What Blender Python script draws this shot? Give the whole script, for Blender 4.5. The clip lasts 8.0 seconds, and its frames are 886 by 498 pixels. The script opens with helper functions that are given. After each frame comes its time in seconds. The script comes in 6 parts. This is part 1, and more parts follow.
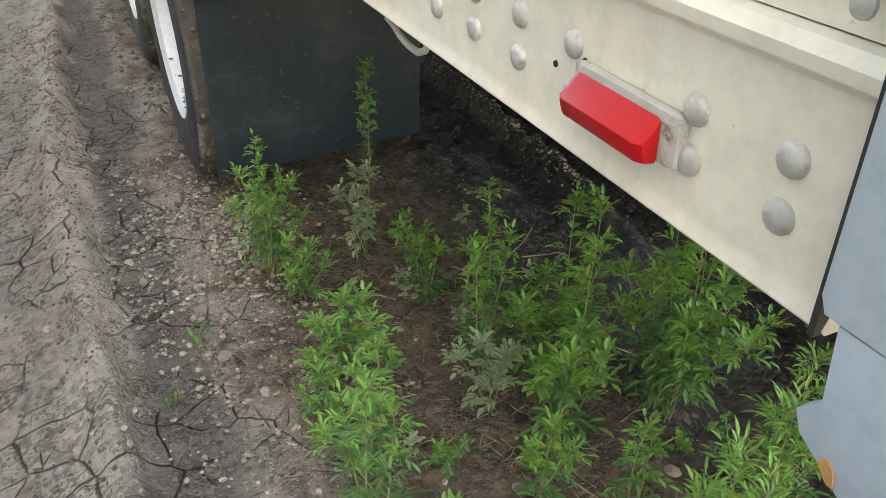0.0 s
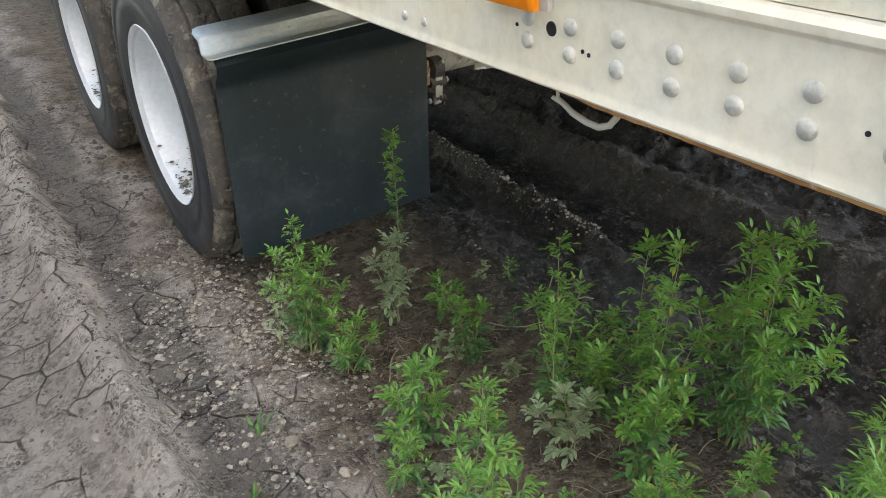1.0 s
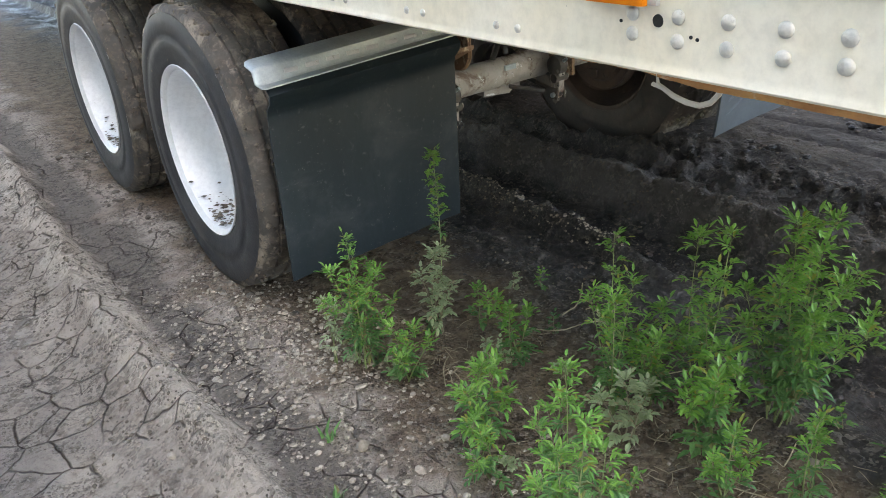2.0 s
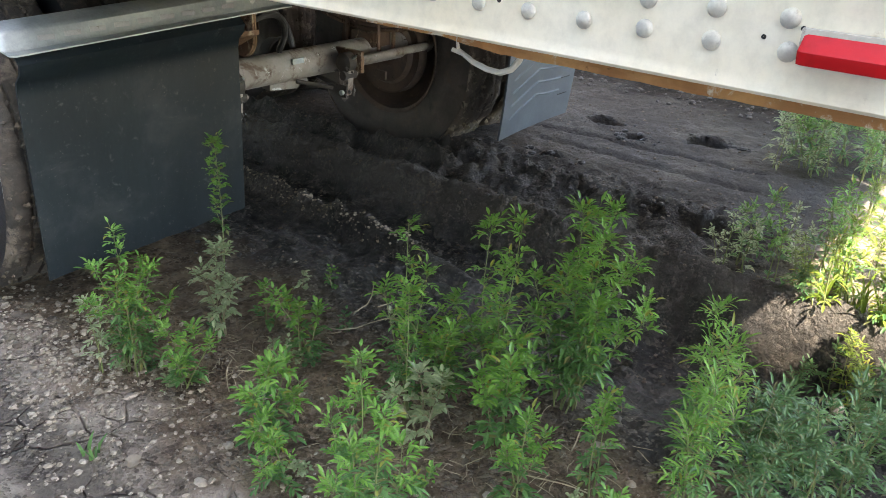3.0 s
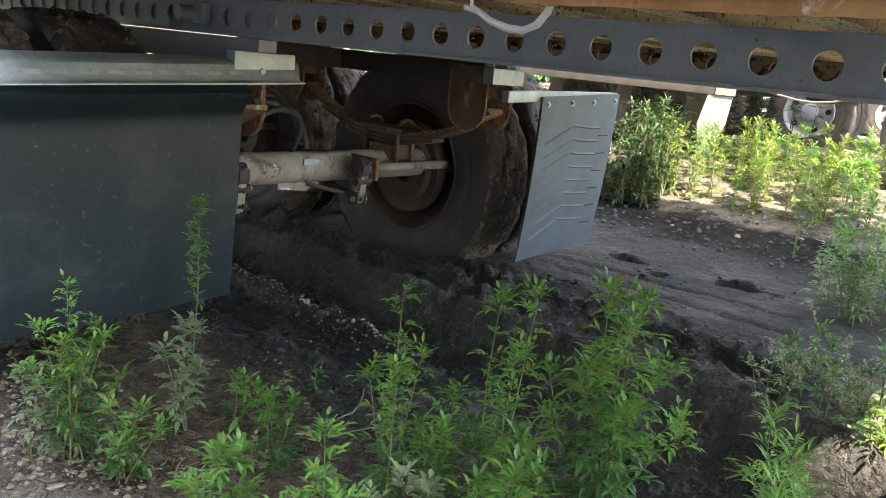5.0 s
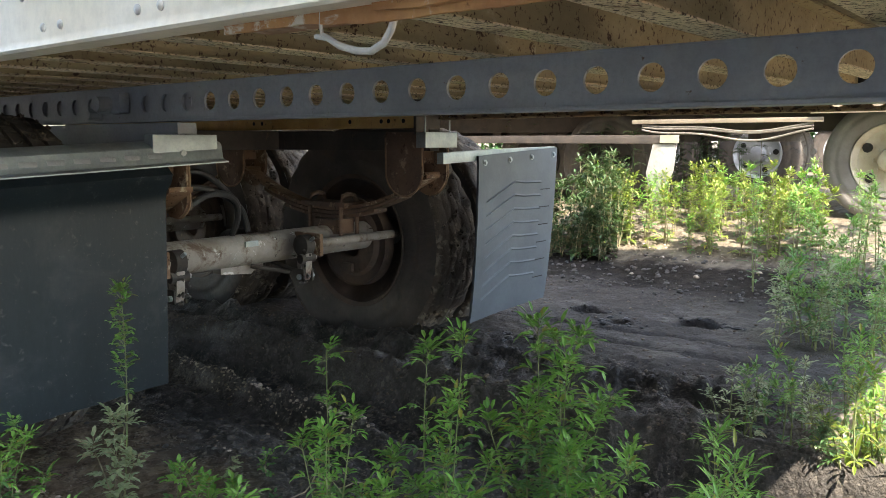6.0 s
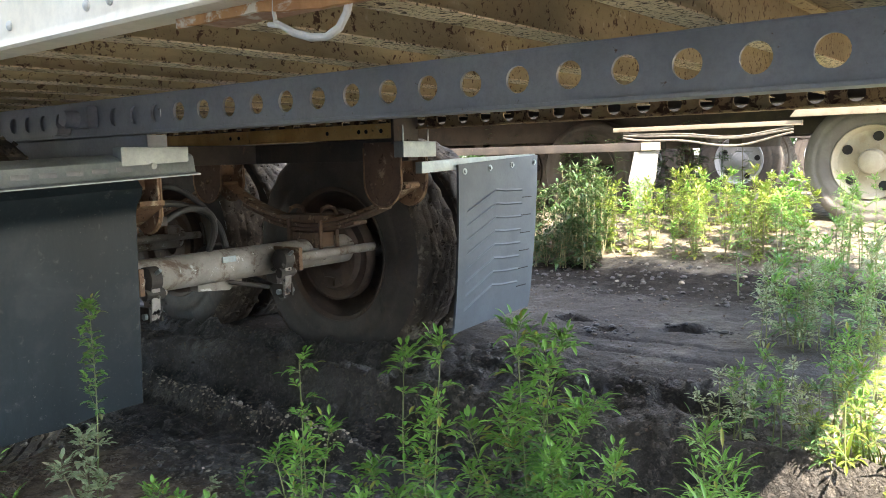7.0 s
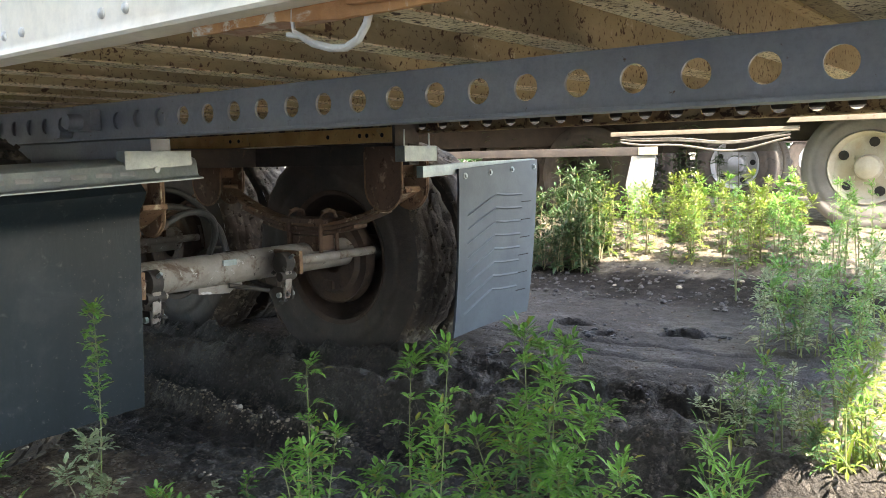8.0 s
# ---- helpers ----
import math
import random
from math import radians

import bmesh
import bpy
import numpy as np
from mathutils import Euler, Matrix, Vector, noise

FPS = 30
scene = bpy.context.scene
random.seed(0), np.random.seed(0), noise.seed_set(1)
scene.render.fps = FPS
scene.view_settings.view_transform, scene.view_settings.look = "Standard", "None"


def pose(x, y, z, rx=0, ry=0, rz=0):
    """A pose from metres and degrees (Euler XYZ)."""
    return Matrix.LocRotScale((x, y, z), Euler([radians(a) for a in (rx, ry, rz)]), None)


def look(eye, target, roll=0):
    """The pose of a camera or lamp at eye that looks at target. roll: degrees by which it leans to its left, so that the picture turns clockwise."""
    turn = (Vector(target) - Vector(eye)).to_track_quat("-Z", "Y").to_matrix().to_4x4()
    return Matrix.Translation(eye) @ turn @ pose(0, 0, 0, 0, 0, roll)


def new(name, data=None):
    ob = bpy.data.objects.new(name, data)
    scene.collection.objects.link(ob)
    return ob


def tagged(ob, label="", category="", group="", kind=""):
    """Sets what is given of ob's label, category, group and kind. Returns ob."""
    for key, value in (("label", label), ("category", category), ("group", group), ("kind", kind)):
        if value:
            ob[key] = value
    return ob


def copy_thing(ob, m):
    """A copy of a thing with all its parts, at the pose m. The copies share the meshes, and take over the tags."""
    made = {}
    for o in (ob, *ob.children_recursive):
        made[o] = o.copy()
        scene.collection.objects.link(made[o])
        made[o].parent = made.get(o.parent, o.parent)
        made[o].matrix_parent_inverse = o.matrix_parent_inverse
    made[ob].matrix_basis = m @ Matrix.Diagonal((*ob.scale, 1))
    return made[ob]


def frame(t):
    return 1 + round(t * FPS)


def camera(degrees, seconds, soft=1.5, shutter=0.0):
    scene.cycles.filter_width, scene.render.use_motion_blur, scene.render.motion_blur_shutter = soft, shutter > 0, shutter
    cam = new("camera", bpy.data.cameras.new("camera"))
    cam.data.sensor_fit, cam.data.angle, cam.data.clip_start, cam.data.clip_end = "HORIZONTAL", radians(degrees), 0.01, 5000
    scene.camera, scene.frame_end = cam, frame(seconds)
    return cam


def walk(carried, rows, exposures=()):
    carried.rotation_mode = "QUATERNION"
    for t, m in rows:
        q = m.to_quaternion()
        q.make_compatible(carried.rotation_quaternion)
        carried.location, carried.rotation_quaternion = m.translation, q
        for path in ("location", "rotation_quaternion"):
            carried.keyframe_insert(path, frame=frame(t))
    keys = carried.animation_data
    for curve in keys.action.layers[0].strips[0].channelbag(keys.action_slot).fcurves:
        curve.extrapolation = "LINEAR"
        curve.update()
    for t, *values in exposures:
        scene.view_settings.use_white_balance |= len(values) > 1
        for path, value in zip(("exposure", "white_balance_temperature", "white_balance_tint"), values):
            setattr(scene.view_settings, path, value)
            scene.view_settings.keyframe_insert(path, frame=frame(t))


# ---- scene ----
cam = camera(58.0, 8.0, 0.75)
PATH = [
    (0, (-0.309, -0.137, 1.301), (0.398, 1.393, 0.225), -0.1),
    (0.2, (-0.358, -0.141, 1.301), (0.502, 1.309, 0.226), 0.8),
    (0.5, (-0.439, -0.104, 1.322), (0.438, 1.35, 0.266), -2.0),
    (0.8, (-0.534, -0.01, 1.343), (0.361, 1.465, 0.332), -2.3),
    (1, (-0.605, 0.013, 1.348), (0.317, 1.498, 0.375), -2.9),
    (1.2, (-0.657, 0.014, 1.339), (0.286, 1.512, 0.408), -3.7),
    (2.3, (-0.892, 0.026, 1.331), (0.203, 1.455, 0.46), -5.0),
    (2.5, (-0.876, 0.04, 1.291), (0.337, 1.371, 0.421), -3.0),
    (3, (-0.835, 0.071, 1.243), (0.579, 1.194, 0.383), 2.4),
    (3.5, (-0.801, 0.1, 1.205), (0.652, 1.186, 0.363), 5.0),
    (4, (-0.747, 0.126, 1.166), (0.697, 1.233, 0.336), 5.8),
    (4.5, (-0.723, 0.143, 1.103), (0.704, 1.335, 0.367), 6.6),
    (5, (-0.671, 0.154, 0.966), (0.808, 1.416, 0.498), 5.9),
    (5.2, (-0.648, 0.13, 0.925), (0.847, 1.398, 0.529), 4.5),
    (6.5, (-0.547, 0.08, 0.898), (1.002, 1.321, 0.651), -1.3),
    (7, (-0.532, 0.091, 0.879), (1.029, 1.32, 0.65), -1.4),
    (7.5, (-0.532, 0.097, 0.888), (1.032, 1.324, 0.665), -1.2),
    (8, (-0.549, 0.107, 0.888), (1.021, 1.325, 0.664), -1.1),
]
SKY, SUN = 0.15, 2.8
EXPOSURES = [(0.0, 3.09, 8300, 10.6), (0.5, 3.08, 8400, 11), (1.0, 3.15, 7750, 11), (1.2, 3.17, 7650, 11.2), (2.5, 3.37, 7350, 12.2), (3.5, 3.33, 7200, 12.5), (4.0, 3.33, 7150, 12.2), (4.5, 3.84, 7050, 12.2), (5.0, 3.22, 7000, 11.2), (6.5, 3.05, 6900, 12.4), (7.0, 3.55, 6900, 12.6), (8.0, 3.43, 6900, 12.4)]
walk(cam, [(t, look(eye, target, roll)) for t, eye, target, roll in PATH], EXPOSURES)

# ---- world and sun ----
world = bpy.data.worlds.new("sky")
scene.world = world
world.use_nodes = True
wn = world.node_tree.nodes
sky = wn.new("ShaderNodeTexSky")
sky.sky_type, sky.sun_disc = "NISHITA", False
sky.sun_elevation, sky.sun_rotation = radians(51.1), radians(211.3)
wn["Background"].inputs["Strength"].default_value = SKY
world.node_tree.links.new(sky.outputs[0], wn["Background"].inputs["Color"])
sun_data = bpy.data.lights.new("sun", "SUN")
sun_data.energy, sun_data.angle, sun_data.color = SUN, radians(0.53), (1.0, 0.94, 0.84)
sun = new("sun", sun_data)
sun.matrix_world = look((-4.2, -6.9, 10), (0, 0, 0))


# ---- materials ----
def nodes(name):
    m = bpy.data.materials.new(name)
    m.use_nodes = True
    return m, m.node_tree.nodes, m.node_tree.links, m.node_tree.nodes["Principled BSDF"]


def noise_node(n, l, co, scale, detail=6.0, rough=0.6, warp=0.0):
    t = n.new("ShaderNodeTexNoise")
    t.inputs["Scale"].default_value, t.inputs["Detail"].default_value = scale, detail
    t.inputs["Roughness"].default_value, t.inputs["Distortion"].default_value = rough, warp
    l.new(co, t.inputs["Vector"])
    return t.outputs["Fac"]


def ramp(n, l, fac, lo, hi):
    r = n.new("ShaderNodeMapRange")
    r.interpolation_type = "SMOOTHSTEP"
    r.inputs["From Min"].default_value, r.inputs["From Max"].default_value = lo, hi
    l.new(fac, r.inputs["Value"])
    return r.outputs["Result"]


def mixed(n, l, fac, a, b):
    m = n.new("ShaderNodeMix")
    m.data_type = "RGBA"
    for socket, v in ((m.inputs["Factor"], fac), (m.inputs["A"], a), (m.inputs["B"], b)):
        if isinstance(v, (int, float)):
            socket.default_value = v
        elif isinstance(v, tuple):
            socket.default_value = (*v, 1)
        else:
            l.new(v, socket)
    return m.outputs["Result"]


def maths(n, l, op, a, b=0.0):
    m = n.new("ShaderNodeMath")
    m.operation = op
    for socket, v in zip(m.inputs, (a, b)):
        if isinstance(v, (int, float)):
            socket.default_value = v
        else:
            l.new(v, socket)
    return m.outputs[0]


def bumped(n, l, p, height, strength, distance=0.01):
    b = n.new("ShaderNodeBump")
    b.inputs["Strength"].default_value, b.inputs["Distance"].default_value = strength, distance
    l.new(height, b.inputs["Height"])
    l.new(b.outputs[0], p.inputs["Normal"])


def surf(name, a, b, scale=6.0, rough=0.6, metal=0.0, stains=(), bump=0.25, bscale=70.0, stretch=(1, 1, 1), spec=0.5, island=0.0):
    """A worn surface: two tones, stains (colour, scale, from, to, roughness), fine relief."""
    m, n, l, p = nodes(name)
    tc = n.new("ShaderNodeTexCoord")
    mp = n.new("ShaderNodeMapping")
    mp.inputs["Scale"].default_value = stretch
    l.new(tc.outputs["Object"], mp.inputs["Vector"])
    co = mp.outputs[0]
    col = mixed(n, l, ramp(n, l, noise_node(n, l, co, scale), 0.35, 0.65), a, b)
    fine = noise_node(n, l, co, bscale, 5.0, 0.7)
    col = mixed(n, l, maths(n, l, "MULTIPLY", ramp(n, l, fine, 0.35, 0.75), 0.3), col, tuple(0.55 * v for v in a))
    if island:
        g = n.new("ShaderNodeNewGeometry")
        col = mixed(n, l, maths(n, l, "MULTIPLY", g.outputs["Random Per Island"], island), col, tuple(0.42 * v for v in b))
    rg = maths(n, l, "ADD", maths(n, l, "MULTIPLY", noise_node(n, l, co, scale * 2.3), 0.3), rough - 0.15)
    for colour, s, lo, hi, r in stains:
        f = ramp(n, l, noise_node(n, l, tc.outputs["Object"], s, 9.0, 0.68, 0.4), lo, hi)
        col = mixed(n, l, f, col, colour)
        rg = maths(n, l, "ADD", maths(n, l, "MULTIPLY", rg, maths(n, l, "SUBTRACT", 1.0, f)), maths(n, l, "MULTIPLY", f, r))
    l.new(col, p.inputs["Base Color"])
    l.new(rg, p.inputs["Roughness"])
    p.inputs["Metallic"].default_value, p.inputs["Specular IOR Level"].default_value = metal, spec
    if bump:
        bumped(n, l, p, maths(n, l, "ADD", fine, noise_node(n, l, co, scale * 4)), bump, 0.004)
    return m


RUST, DARK_RUST, MUD_DRY = (0.23, 0.085, 0.03), (0.06, 0.028, 0.014), (0.25, 0.205, 0.155)
M_PAINT = surf("cream_paint", (0.74, 0.66, 0.50), (0.79, 0.73, 0.60), 3.0, 0.42, 0,
               [((0.58, 0.50, 0.36), 2.2, 0.52, 0.8, 0.55), ((0.34, 0.25, 0.15), 11.0, 0.66, 0.78, 0.7), ((0.30, 0.27, 0.22), 55.0, 0.68, 0.76, 0.7)], 0.12, 40)
M_RIVET = surf("rivet_metal", (0.46, 0.44, 0.39), (0.58, 0.55, 0.48), 40.0, 0.48, 0.25, [((0.33, 0.30, 0.25), 70, 0.58, 0.75, 0.7)], 0.2, 200)
M_POST = surf("grey_blue_paint", (0.36, 0.42, 0.47), (0.42, 0.48, 0.53), 3.0, 0.5, 0.0, [((0.24, 0.25, 0.25), 6, 0.6, 0.8, 0.6)], 0.15, 60)
M_RUSTY_EDGE = surf("rusty_flange", (0.52, 0.27, 0.10), (0.38, 0.17, 0.06), 14.0, 0.8, 0, [((0.62, 0.56, 0.44), 18, 0.56, 0.64, 0.6), (DARK_RUST, 30, 0.6, 0.7, 0.9)], 0.5, 90)
M_CROSS = surf("oily_yellow_steel", (0.82, 0.68, 0.44), (0.68, 0.54, 0.32), 5.0, 0.62, 0.0,
               [((0.20, 0.15, 0.08), 10, 0.52, 0.72, 0.7), ((0.62, 0.55, 0.40), 16, 0.60, 0.68, 0.6), (RUST, 24, 0.60, 0.70, 0.85), ((0.085, 0.048, 0.024), 130, 0.54, 0.58, 0.85), ((0.06, 0.034, 0.018), 62, 0.575, 0.615, 0.85)], 0.5, 120)
M_OLIVE = surf("olive_beam_paint", (0.56, 0.45, 0.25), (0.37, 0.285, 0.15), 4.0, 0.65, 0.0, [((0.22, 0.16, 0.085), 5, 0.56, 0.74, 0.7), ((0.62, 0.54, 0.36), 14, 0.60, 0.70, 0.7), ((0.10, 0.055, 0.03), 38, 0.595, 0.64, 0.85), ((0.12, 0.065, 0.035), 90, 0.57, 0.62, 0.85)], 0.4, 120, (0.4, 1, 1))
M_DECK = surf("underside_boards", (0.27, 0.21, 0.125), (0.18, 0.135, 0.08), 4.0, 0.75, 0, [((0.05, 0.03, 0.02), 12, 0.54, 0.68, 0.85), ((0.06, 0.035, 0.02), 70, 0.54, 0.6, 0.85)], 0.4, 60, (1, 6, 1))
M_RAIL = surf("grey_rail_paint", (0.25, 0.255, 0.26), (0.33, 0.335, 0.33), 3.0, 0.48, 0.0,
              [((0.34, 0.335, 0.315), 5, 0.60, 0.85, 0.55), ((0.14, 0.09, 0.06), 60, 0.64, 0.72, 0.8), ((0.10, 0.07, 0.05), 22, 0.66, 0.74, 0.8)], 0.2, 90)
M_PALERUST = surf("pale_flaking_rust", (0.46, 0.30, 0.20), (0.36, 0.20, 0.12), 20.0, 0.8, 0, [((0.55, 0.46, 0.36), 26, 0.56, 0.66, 0.7), (DARK_RUST, 45, 0.6, 0.7, 0.9)], 0.5, 120)
M_ORANGE = surf("orange_rusted_beam", (0.74, 0.50, 0.19), (0.58, 0.34, 0.11), 8.0, 0.75, 0, [((0.60, 0.47, 0.24), 14, 0.58, 0.72, 0.7), (DARK_RUST, 18, 0.63, 0.70, 0.9), (DARK_RUST, 90, 0.62, 0.67, 0.9)], 0.5, 120)
M_RUSTRAIL = surf("mottled_rusty_rail", (0.36, 0.27, 0.14), (0.24, 0.15, 0.07), 8.0, 0.75, 0, [((0.07, 0.035, 0.018), 30, 0.50, 0.57, 0.9)], 0.5, 110)
M_TAN = surf("worn_rust_edge", (0.28, 0.17, 0.095), (0.18, 0.105, 0.06), 20.0, 0.75, 0, [(DARK_RUST, 40, 0.57, 0.66, 0.9)], 0.4, 140)
M_YRUST = surf("rusty_slider_steel", (0.22, 0.125, 0.068), (0.14, 0.080, 0.045), 9.0, 0.75, 0, [((0.46, 0.37, 0.26), 18, 0.54, 0.66, 0.7), (DARK_RUST, 20, 0.56, 0.64, 0.9), (DARK_RUST, 60, 0.60, 0.66, 0.9)], 0.5, 120)
M_HANGER = surf("brown_rusted_steel", (0.16, 0.095, 0.06), (0.10, 0.062, 0.042), 10.0, 0.8, 0, [((0.36, 0.25, 0.17), 20, 0.56, 0.68, 0.85), (DARK_RUST, 36, 0.56, 0.68, 0.9)], 0.55, 140)
M_AXLE = surf("dusty_axle_paint", (0.34, 0.30, 0.26), (0.24, 0.205, 0.17), 9.0, 0.7, 0, [((0.13, 0.085, 0.06), 8, 0.54, 0.66, 0.8), ((0.56, 0.53, 0.49), 15, 0.60, 0.66, 0.7), ((0.06, 0.045, 0.035), 30, 0.62, 0.7, 0.85)], 0.35, 120)
M_GALV = surf("galvanised_steel", (0.28, 0.315, 0.315), (0.36, 0.395, 0.39), 14.0, 0.42, 0.5, [((0.36, 0.37, 0.33), 10, 0.56, 0.75, 0.6)], 0.12, 120)
M_BLACK = surf("black_rubber_hose", (0.022, 0.022, 0.022), (0.04, 0.038, 0.036), 14.0, 0.55, 0, [((0.12, 0.10, 0.08), 20, 0.6, 0.75, 0.9)], 0.25, 120)
M_DARK = surf("dark_steel", (0.045, 0.038, 0.032), (0.07, 0.056, 0.045), 9.0, 0.75, 0, [((0.12, 0.085, 0.06), 22, 0.58, 0.72, 0.85)], 0.4, 100)
M_FLAP = surf("dark_rubber_flap", (0.009, 0.0145, 0.018), (0.014, 0.021, 0.025), 5.0, 0.42, 0,
              [((0.030, 0.035, 0.038), 4.5, 0.50, 0.72, 0.5), ((0.06, 0.064, 0.066), 34, 0.58, 0.72, 0.6), ((0.15, 0.145, 0.13), 170, 0.64, 0.70, 0.85), ((0.012, 0.017, 0.019), 2.2, 0.5, 0.7, 0.4), ((0.10, 0.10, 0.095), 22, 0.70, 0.78, 0.7)], 0.12, 90, (1, 1, 0.35), 0.26)
M_FLAP2 = surf("grey_rubber_flap", (0.060, 0.068, 0.076), (0.082, 0.092, 0.10), 5.0, 0.5, 0, [((0.17, 0.17, 0.165), 6, 0.62, 0.85, 0.65), ((0.07, 0.07, 0.07), 8, 0.62, 0.8, 0.6)], 0.12, 80)
M_RIM = surf("white_rim_paint", (0.80, 0.80, 0.79), (0.74, 0.74, 0.73), 5.0, 0.35, 0, [((0.42, 0.38, 0.33), 14, 0.64, 0.72, 0.75), ((0.55, 0.53, 0.50), 6, 0.60, 0.8, 0.6)], 0.1, 60)
M_RIM_IN = surf("rusty_drum_steel", (0.115, 0.075, 0.05), (0.075, 0.052, 0.04), 10.0, 0.75, 0, [((0.19, 0.13, 0.09), 18, 0.58, 0.72, 0.85), ((0.035, 0.028, 0.022), 12, 0.58, 0.7, 0.85)], 0.5, 110)
M_TYRE_MUD = surf("mud_brown_tyre", (0.058, 0.048, 0.040), (0.088, 0.072, 0.058), 6.0, 0.7, 0, [((0.10, 0.078, 0.058), 9, 0.54, 0.70, 0.9), ((0.15, 0.12, 0.09), 34, 0.62, 0.70, 0.95), ((0.018, 0.016, 0.014), 5, 0.55, 0.7, 0.6)], 0.6, 70)
M_TYRE = surf("tyre_rubber", (0.016, 0.017, 0.019), (0.028, 0.028, 0.030), 5.0, 0.55, 0, [((0.085, 0.08, 0.073), 7, 0.54, 0.80, 0.85), ((0.20, 0.17, 0.135), 26, 0.64, 0.72, 0.95)], 0.3, 90)
M_TREAD_MUD = surf("mud_filled_tread", (0.085, 0.066, 0.050), (0.12, 0.094, 0.070), 9.0, 0.9, 0, [((0.22, 0.18, 0.138), 20, 0.52, 0.62, 0.95), ((0.045, 0.036, 0.029), 22, 0.56, 0.66, 0.8)], 1.0, 60)
M_TREAD = surf("muddy_tread", (0.060, 0.053, 0.045), (0.095, 0.080, 0.063), 9.0, 0.85, 0, [(MUD_DRY, 11, 0.50, 0.64, 0.95), ((0.12, 0.098, 0.074), 40, 0.52, 0.62, 0.95), ((0.035, 0.032, 0.029), 14, 0.60, 0.68, 0.7)], 1.0, 60)
M_CLOD = surf("dried_mud", (0.21, 0.17, 0.125), (0.15, 0.12, 0.09), 20.0, 0.95, 0, [((0.09, 0.075, 0.06), 35, 0.56, 0.7, 0.95)], 0.8, 90, island=0.6)
M_DARKCLOD = surf("black_wet_mud", (0.055, 0.049, 0.043), (0.085, 0.074, 0.063), 20.0, 0.62, 0, [], 0.7, 90)
M_BLACKMUD = surf("black_mud_lumps", (0.016, 0.015, 0.014), (0.03, 0.027, 0.025), 20.0, 0.5, 0, [], 0.7, 90)
M_WHITE = surf("weathered_white_panel", (0.76, 0.76, 0.74), (0.68, 0.67, 0.64), 1.5, 0.45, 0, [((0.55, 0.50, 0.42), 2.5, 0.6, 0.85, 0.6)], 0.1, 30)
M_PALEPLASTIC = surf("pale_plastic", (0.33, 0.32, 0.30), (0.25, 0.245, 0.225), 6.0, 0.6, 0, [((0.20, 0.18, 0.15), 9, 0.56, 0.72, 0.8)], 0.2, 60)
M_WALL = surf("pale_sheet_wall", (0.62, 0.62, 0.60), (0.55, 0.55, 0.53), 0.6, 0.7, 0, [((0.42, 0.41, 0.38), 0.9, 0.6, 0.85, 0.8)], 0.2, 20)
M_HOOK = surf("dirty_white_hose", (0.55, 0.52, 0.45), (0.44, 0.41, 0.34), 30.0, 0.5, 0, [((0.24, 0.20, 0.15), 45, 0.58, 0.72, 0.7)], 0.2, 150)
M_PALETYRE = surf("dusty_pale_tyre", (0.17, 0.157, 0.14), (0.125, 0.114, 0.10), 6.0, 0.85, 0, [((0.16, 0.14, 0.12), 9, 0.58, 0.75, 0.9)], 0.4, 80)
M_CREAMRIM = surf("cream_rim_paint", (0.42, 0.38, 0.29), (0.34, 0.30, 0.22), 6.0, 0.5, 0, [((0.30, 0.22, 0.14), 10, 0.6, 0.75, 0.8)], 0.2, 60)
M_CABLE = surf("dusty_cable", (0.20, 0.18, 0.15), (0.13, 0.115, 0.095), 20.0, 0.7, 0, [], 0.2, 80)
M_STONE = surf("pale_limestone", (0.54, 0.46, 0.355), (0.38, 0.31, 0.23), 30.0, 0.85, 0, [((0.24, 0.20, 0.155), 40, 0.56, 0.7, 0.9)], 0.5, 150, island=0.9)
M_TWIG = surf("dry_straw", (0.40, 0.33, 0.22), (0.27, 0.215, 0.14), 30.0, 0.85, 0, [], 0.3, 150)
M_LAMPBASE = surf("lamp_base_plastic", (0.55, 0.52, 0.46), (0.45, 0.42, 0.36), 30.0, 0.5, 0, [((0.15, 0.11, 0.07), 40, 0.55, 0.68, 0.8)], 0.2, 150)
# near-black for the shade inside holes, laid on as solid discs and bars
M_HOLE = surf("near_black", (0.012, 0.011, 0.010), (0.02, 0.018, 0.016), 20.0, 0.9)


def lens_material(name, colour):
    m, n, l, p = nodes(name)
    tc = n.new("ShaderNodeTexCoord")
    f = ramp(n, l, noise_node(n, l, tc.outputs["Object"], 30), 0.5, 0.8)
    l.new(mixed(n, l, f, colour, tuple(0.8 * v for v in colour)), p.inputs["Base Color"])
    p.inputs["Roughness"].default_value = 0.28
    p.inputs["Specular IOR Level"].default_value = 0.3
    bumped(n, l, p, noise_node(n, l, tc.outputs["Object"], 180), 0.1, 0.002)
    return m


M_RED = lens_material("red_lens", (0.50, 0.006, 0.010))
M_AMBER = lens_material("amber_lens", (0.80, 0.22, 0.008))


